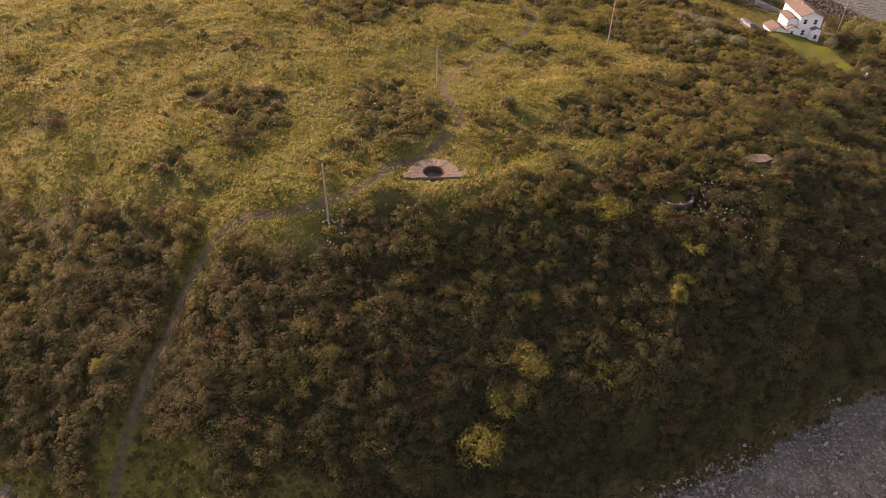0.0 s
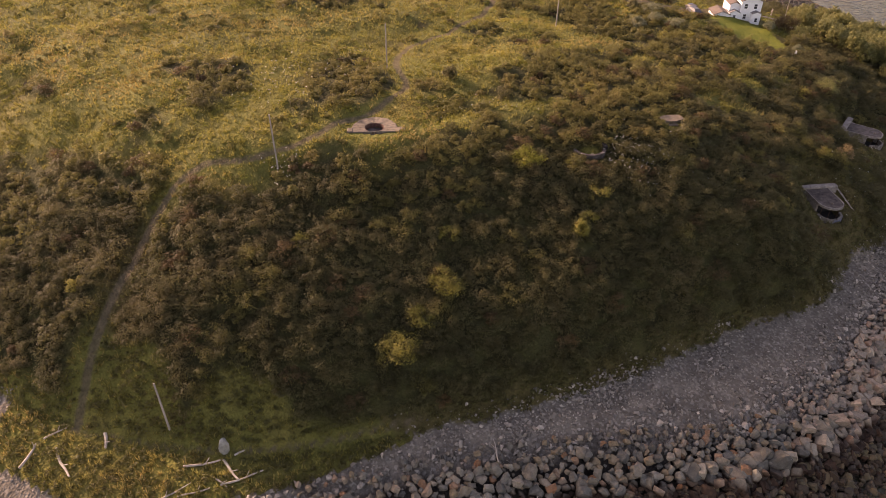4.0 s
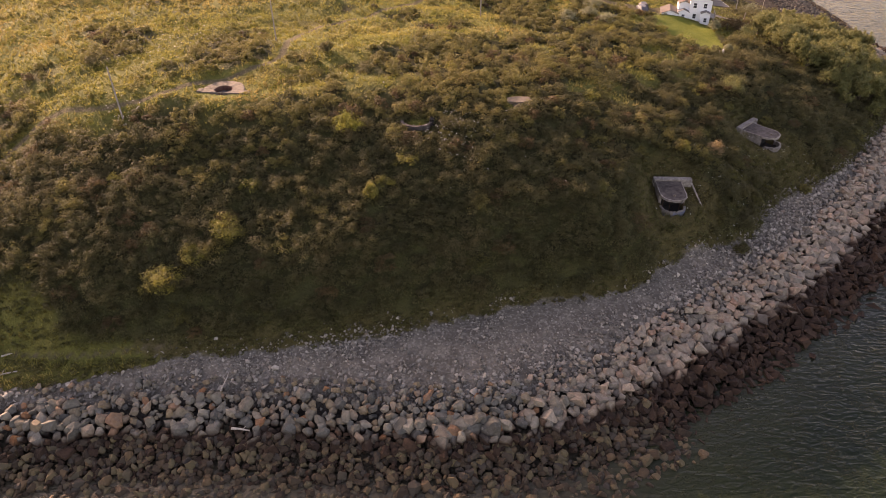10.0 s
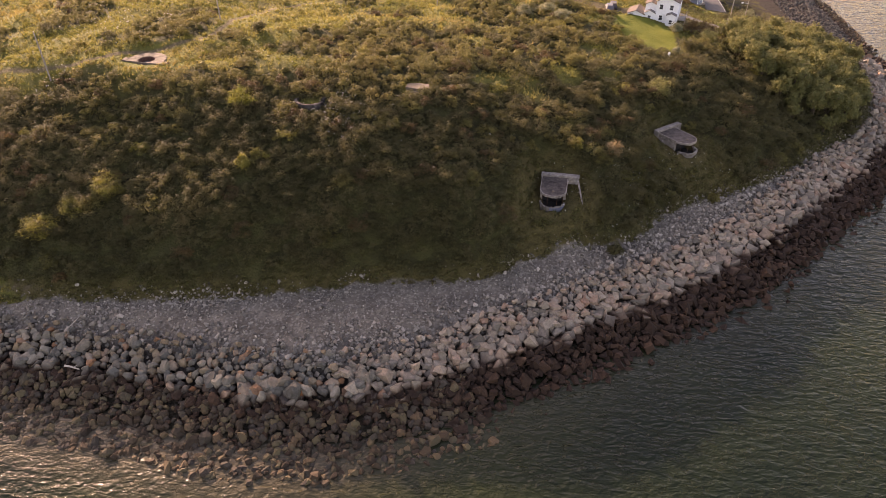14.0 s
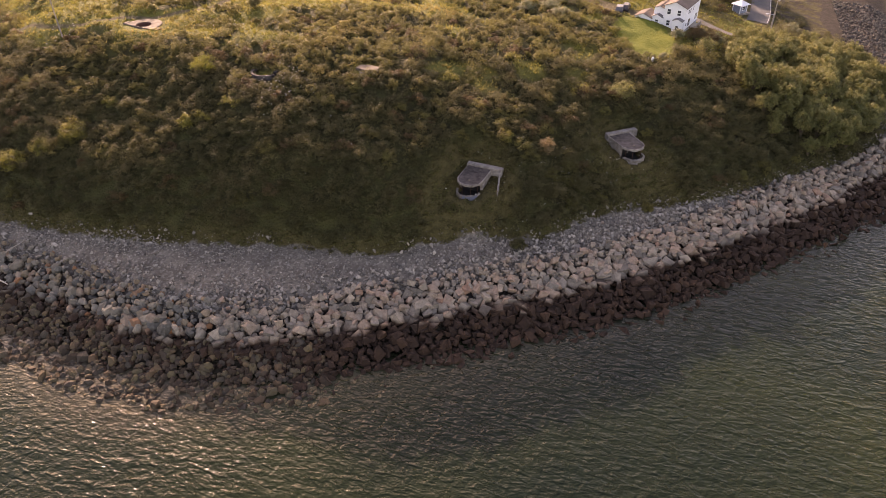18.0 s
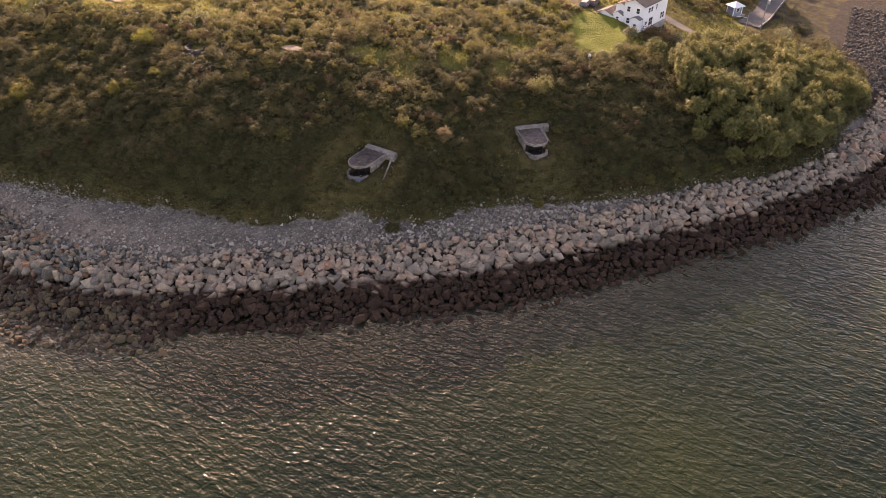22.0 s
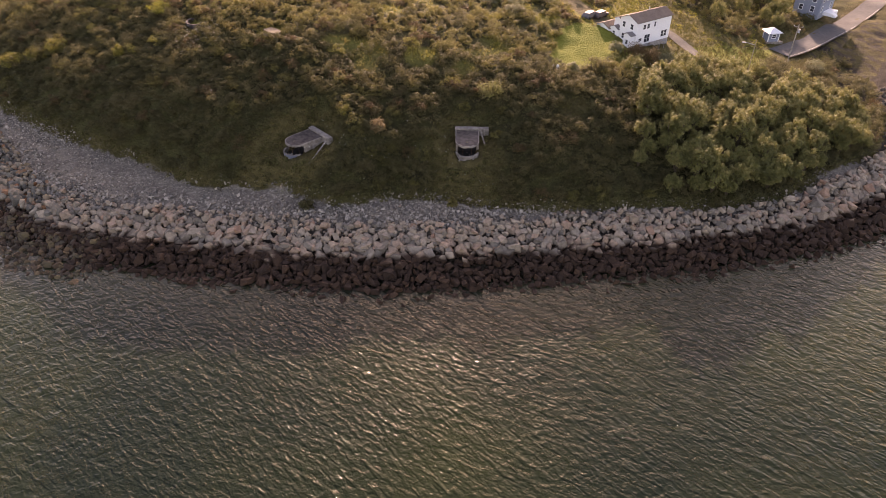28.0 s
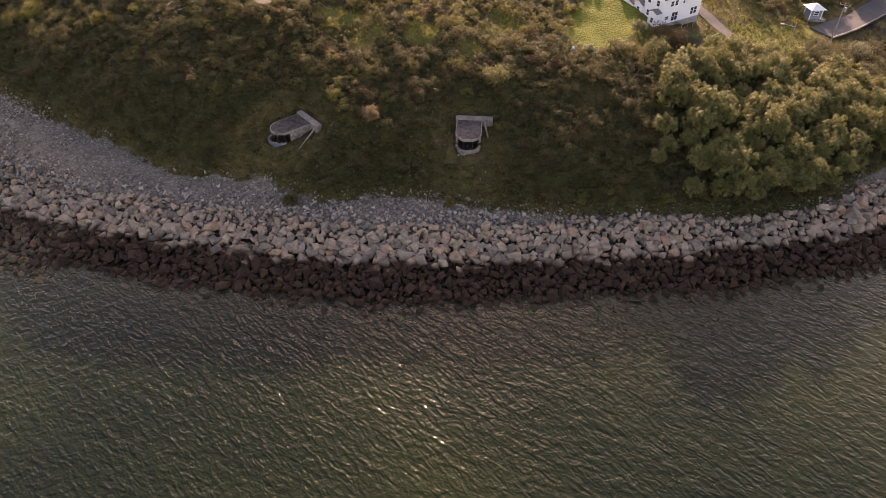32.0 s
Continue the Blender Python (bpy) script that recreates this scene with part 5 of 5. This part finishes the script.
window(house, L + 0.55, -1.9, 1.2, 0.7, 1.3, "s")
window(house, L, 0.8, 4.4, 0.9, 1.2, "e")
window(house, -L - 0.3, Wd + 1.5, 1.3, 0.8, 1.0, "w")
window(house, -L - 0.6, Wd + 5.0, 0.9, 1.2, 0.8, "w")
deck = boxed("deck", (-1.2, 3.0, -Wd - 2.2, -Wd, -0.35, -0.2), M_WOOD, house, "weathered wooden deck")
for k in range(8):
    bm = bmesh.new()
    xk = -1.1 + k * 0.58
    rod(bm, (xk, -Wd - 2.12, -0.2), (xk, -Wd - 2.12, 0.75), 0.05, seg=5)
    part("baluster", bm, M_WOOD, deck)
boxed("rail", (-1.2, 3.0, -Wd - 2.18, -Wd - 2.06, 0.75, 0.85), M_WOOD, deck)
for xk in (-1.0, 1.0, 2.8):
    bm = bmesh.new()
    rod(bm, (xk, -Wd - 2.0, -3.0), (xk, -Wd - 2.0, -0.35), 0.08, seg=6)
    part("deck_post", bm, M_WOOD, deck)
boxed("chimney_pipe", (1.0, 1.2, 0.4, 0.6, E + 0.7, E + 1.9), M_METAL, house)


# ---- road, shelter, far house ----
def ribbon(name, line, half, lift, material, parent=None, side=0.0, sample=ground):
    """A strip laid over the ground along a line."""
    t = np.gradient(line, axis=0)
    t /= np.linalg.norm(t, axis=1)[:, None]
    nrm = np.stack([-t[:, 1], t[:, 0]], -1)
    vs, fs = [], []
    offs = np.linspace(-half, half, 5) + side
    zc = sample(line[:, 0], line[:, 1], False)
    for o in offs:
        p = line + nrm * o
        vs.append(np.column_stack([p, np.maximum(zc, sample(p[:, 0], p[:, 1], True) if half > 1 else zc) + lift]))
    v = np.stack(vs, 1)
    n, m = v.shape[:2]
    i = np.arange(n * m).reshape(n, m)
    f = np.stack([i[:-1, :-1], i[:-1, 1:], i[1:, 1:], i[1:, :-1]], -1).reshape(-1, 4)
    return big_mesh(name, v.reshape(-1, 3), 4, f[:, ::-1], material, parent, True)


road = tagged(ribbon("road", ROADLINE, 2.9, 0.12, M_ASPHALT), "narrow grey asphalt road ending above the shore", "road", kind="structure")
tagged(ribbon("road_edge_line", ROADLINE, 0.045, 0.3, M_LINE, None, -2.6), "worn white line along the road's edge", "line", kind="structure")
tagged(ribbon("driveway", DRIVELINE, 1.5, 0.1, M_GRAVELDRIVE), "grey gravel driveway beside the white house", "driveway", kind="structure")

shelter = tagged(new("bus_shelter"), "small grey shed with a white hipped metal roof beside the road", "shed")
shelter.matrix_basis = pose(57.8, 42.0, float(ground(57.8, 42.0)) + 0.15, rz=25)
shelter.scale = (0.88, 0.88, 0.92)
for sx, a in ((-1, "wall"), (1, "wall")):
    boxed(a, (min(sx * 1.6, sx * 1.45), max(sx * 1.6, sx * 1.45), -1.4, 1.4, 0, 2.5), M_GREYSIDE, shelter)
boxed("wall", (-1.45, 1.45, 1.25, 1.4, 0, 2.5), M_GREYSIDE, shelter)
boxed("wall", (-1.45, 1.45, -1.4, -1.25, 0, 2.5), M_GREYSIDE, shelter)
boxed("floor_slab", (-2.2, 2.9, -2.0, 1.8, -0.6, 0.02), M_CONC, shelter)
for sx in (-1.6, 1.6):
    for sy in (-1.4, 1.4):
        boxed("corner_trim", (sx - 0.1, sx + 0.1, sy - 0.1, sy + 0.1, 0, 2.5), M_TRIM, shelter)
bm = bmesh.new()
bmesh.ops.create_cone(bm, cap_ends=True, segments=4, radius1=3.1, radius2=0.5, depth=1.0, matrix=pose(0, 0, 3.0, rz=45))
part("roof", bm, M_ROOF_W, shelter)
window(shelter, 0.0, -1.4, 1.5, 1.2, 1.0, "s")

grey = tagged(new("grey_house"), "grey-blue sided house with white trim and front steps beside the road", "house")
grey.matrix_basis = pose(72.0, 73.5, 9.5, rz=60)
part("wall", gable_wall(bmesh.new(), -5, 5, -3.6, 3.6, -1.5, 5.2, 2.6), M_GREYSIDE, grey)
gable_roof("roof", -5, 5, -3.6, 3.6, 5.2, 2.6, 0.4, M_ROOF_G, grey)
for wx_, wz in ((-3.4, 3.8), (-0.6, 3.8), (2.6, 3.8), (-3.4, 1.2), (2.6, 1.2)):
    window(grey, wx_, -3.6, wz, 1.0, 1.4, "s")
for wy_ in (-1.6, 1.6):
    window(grey, -5, wy_, 3.8, 1.0, 1.4, "w")
    window(grey, -5, wy_, 1.2, 1.0, 1.4, "w")
porch = boxed("porch", (-1.6, 3.0, -6.0, -3.6, -0.8, 0.1), M_TRIM, grey, "white porch with steps")
for k in range(3):
    boxed("porch_step", (-1.2, 0.6, -6.4 - 0.3 * k, -6.05 - 0.3 * k, -1.0, -0.1 - 0.22 * k), M_TRIM, porch)


def utility_pole(x, y, h, label, lean=(0, 0), arm=True, lamp=False, r=0.15):
    z = float(ground(x, y))
    root = tagged(new("utility_pole"), label, "pole", "poles on the headland")
    root.location = (x, y, z)
    top = (lean[0] * h, lean[1] * h, h)
    part("post", rod(bmesh.new(), (0, 0, -0.8), top, r, r * 0.7), M_WOOD, root)
    if arm:
        part("crossarm", rod(bmesh.new(), (top[0] - 1.0, top[1] + 0.3, h - 0.5), (top[0] + 1.0, top[1] - 0.3, h - 0.5), 0.07), M_WOOD, root)
        for s in (-0.9, 0.9):
            part("insulator", rod(bmesh.new(), (top[0] + s, top[1] - 0.3 * s, h - 0.45), (top[0] + s, top[1] - 0.3 * s, h - 0.2), 0.06), M_METAL, root)
        part("transformer", rod(bmesh.new(), (top[0] + 0.4, top[1], h - 1.9), (top[0] + 0.4, top[1], h - 1.0), 0.25), M_METAL, root, "grey transformer can")
    if lamp:
        part("lamp_arm", rod(bmesh.new(), (top[0], top[1], h - 1.2), (top[0] - 2.2, top[1] - 0.6, h - 0.6), 0.05), M_METAL, root)
        bm = bmesh.new()
        bmesh.ops.create_icosphere(bm, subdivisions=2, radius=1, matrix=Matrix.Translation((top[0] - 2.5, top[1] - 0.7, h - 0.6)) @ Matrix.Diagonal((0.45, 0.2, 0.12, 1)))
        part("lamp_head", bm, M_METAL, root, "pale street lamp head")
    return root


utility_pole(-110.8, 5.3, 9.0, "plain weathered grey wooden pole beside the trail", (-0.01, 0.01), arm=False)
utility_pole(-78.9, 22.4, 8.6, "plain weathered grey wooden pole on the meadow", arm=False)
utility_pole(-29.1, 26.5, 9.5, "plain weathered grey wooden pole on the meadow", (0.02, 0), arm=False)
utility_pole(-140.0, -17.6, 7.6, "leaning weathered wooden pole by the beach", (0.02, 0.12), arm=False)
utility_pole(61.0, 29.8, 9.0, "wooden utility pole with a transformer beside the road")
utility_pole(50.0, 12.2, 8.0, "slim grey street lamp with a curved arm in rough grass", arm=False, lamp=True, r=0.08)
for kx, ky in ((46.5, 14.5), (47.6, 15.3)):
    st = tagged(new("fence_post"), "short leaning grey post in rough grass", "post", "old posts")
    st.location = (kx, ky, float(ground(kx, ky)))
    part("post", rod(bmesh.new(), (0, 0, -0.4), (0.3, 0.1, 1.8), 0.09), M_WOOD, st)

# pale garden ornament on the lawn
orn = tagged(new("garden_ornament"), "small chalky white ornament with a dark post on the lawn", "ornament")
orn.location = (10.3, -11.6, float(ground(10.3, -11.6)))
bm = bmesh.new()
bmesh.ops.create_icosphere(bm, subdivisions=2, radius=1, matrix=Matrix.Translation((0, 0, 0.7)) @ Matrix.Diagonal((0.32, 0.3, 0.6, 1)))
part("body", bm, M_WHITE, orn)
part("post", rod(bmesh.new(), (-0.9, 0.2, -0.3), (-0.9, 0.2, 1.1), 0.08), M_WOOD, orn)


def car(x, y, rz, paint, label):
    root = tagged(new("car"), label, "car", "cars in the yard")
    root.matrix_basis = pose(x, y, float(ground(x, y)) + 0.05, rz=rz)
    prof = [(-2.2, 0.3), (2.2, 0.3), (2.25, 0.75), (1.3, 0.92), (0.7, 1.42), (-1.3, 1.45), (-2.1, 0.95), (-2.25, 0.7)]
    bm = bmesh.new()
    a = [bm.verts.new((p, -0.85 if q < 1 else -0.68, q)) for p, q in prof]
    b = [bm.verts.new((p, 0.85 if q < 1 else 0.68, q)) for p, q in prof]
    bm.faces.new(a)
    bm.faces.new(b[::-1])
    for k in range(8):
        bm.faces.new((a[k], b[k], b[(k + 1) % 8], a[(k + 1) % 8]))
    bmesh.ops.recalc_face_normals(bm, faces=bm.faces[:])
    part("body", bm, paint, root)
    bm = bmesh.new()
    box(bm, 0.78, 1.2, -0.6, 0.6, 0.98, 1.34, m=pose(0, 0, 0.06, ry=0))
    part("windscreen", bm, M_GLASS, root)
    boxed("side_glass", (-1.2, 0.6, -0.74, 0.74, 1.02, 1.32), M_GLASS, root)
    for cx in (-1.4, 1.4):
        for cy in (-0.8, 0.8):
            part("wheel", rod(bmesh.new(), (cx, cy - 0.1, 0.3), (cx, cy + 0.1, 0.3), 0.32, seg=14), M_TYRE, root)
    return root


car(15.6, 20.6, 60, M_CAR_R, "dark car parked in the yard by the white house")
car(13.2, 18.4, 65, M_CAR_S, "grey car parked in the yard by the white house")

# ---- driftwood and boulder in the west ----
def log(x, y, rz, length_, r, label, lift=0.0):
    root = tagged(new("driftwood_log"), label, "log", "driftwood on the grass")
    root.matrix_basis = pose(x, y, float(ground(x, y)) + r + lift, rz=rz)
    bm = bmesh.new()
    for k in range(4):
        x0, x1 = -length_ / 2 + k * length_ / 4, -length_ / 2 + (k + 1) * length_ / 4
        w = lambda q: 0.12 * math.sin(q * 1.3 + length_)
        rod(bm, (x0, w(x0), 0), (x1 + 0.05, w(x1), 0), r * (1 - 0.1 * k), r * (0.9 - 0.1 * k), 7)
    part("trunk", bm, M_DRIFT, root)
    part("branch_stub", rod(bmesh.new(), (length_ * 0.1, 0, 0), (length_ * 0.1 + 0.5, 0.5, 0.3), r * 0.4, r * 0.2, 6), M_DRIFT, root)
    return root


for lx, ly, lr, ll, lw in ((-144.6, -25.4, 0, 7.7, 0.15), (-147.0, -26.6, -7, 3.6, 0.13), (-141.0, -26.9, -17, 3.6, 0.13), (-138.7, -23.9, -25, 4.3, 0.17), (-136.3, -26.7, -83, 3.5, 0.2),
                           (-135.7, -28.6, -14, 5.0, 0.15), (-133.8, -25.3, -3, 2.5, 0.13), (-138.0, -27.5, -67, 2.2, 0.13), (-154.4, -8.6, 48, 5.2, 0.18), (-152.0, -12.9, -88, 5.2, 0.2),
                           (-146.8, -13.3, -102, 2.3, 0.24), (-151.4, -8.1, 6, 2.8, 0.13)):
    log(lx, ly, lr, ll, lw, "bleached driftwood log lying on the grass above the beach")
log(-109.0, -51.0, -32, 2.4, 0.16, "weathered driftwood baulk wedged among the armour stones", 1.0)
log(-108.9, -43.9, 62, 3.4, 0.09, "thin grey driftwood branch propped on the stones", 0.5)
bo = tagged(new("boulder"), "large pale lichen-covered boulder at the foot of the slope", "boulder")
bo.location = (-135.7, -23.8, float(ground(-135.7, -23.8)))
(bv, bf), = stone_shapes(1, 22, 9, 0.8)
me = bpy.data.meshes.new("rock")
me.from_pydata((bv * [1.0, 0.9, 1.45] + [0, 0, 0.85]).tolist(), [], bf.tolist())
me.materials.append(M_BOULDER)
ob = new("rock", me)
ob.parent = bo
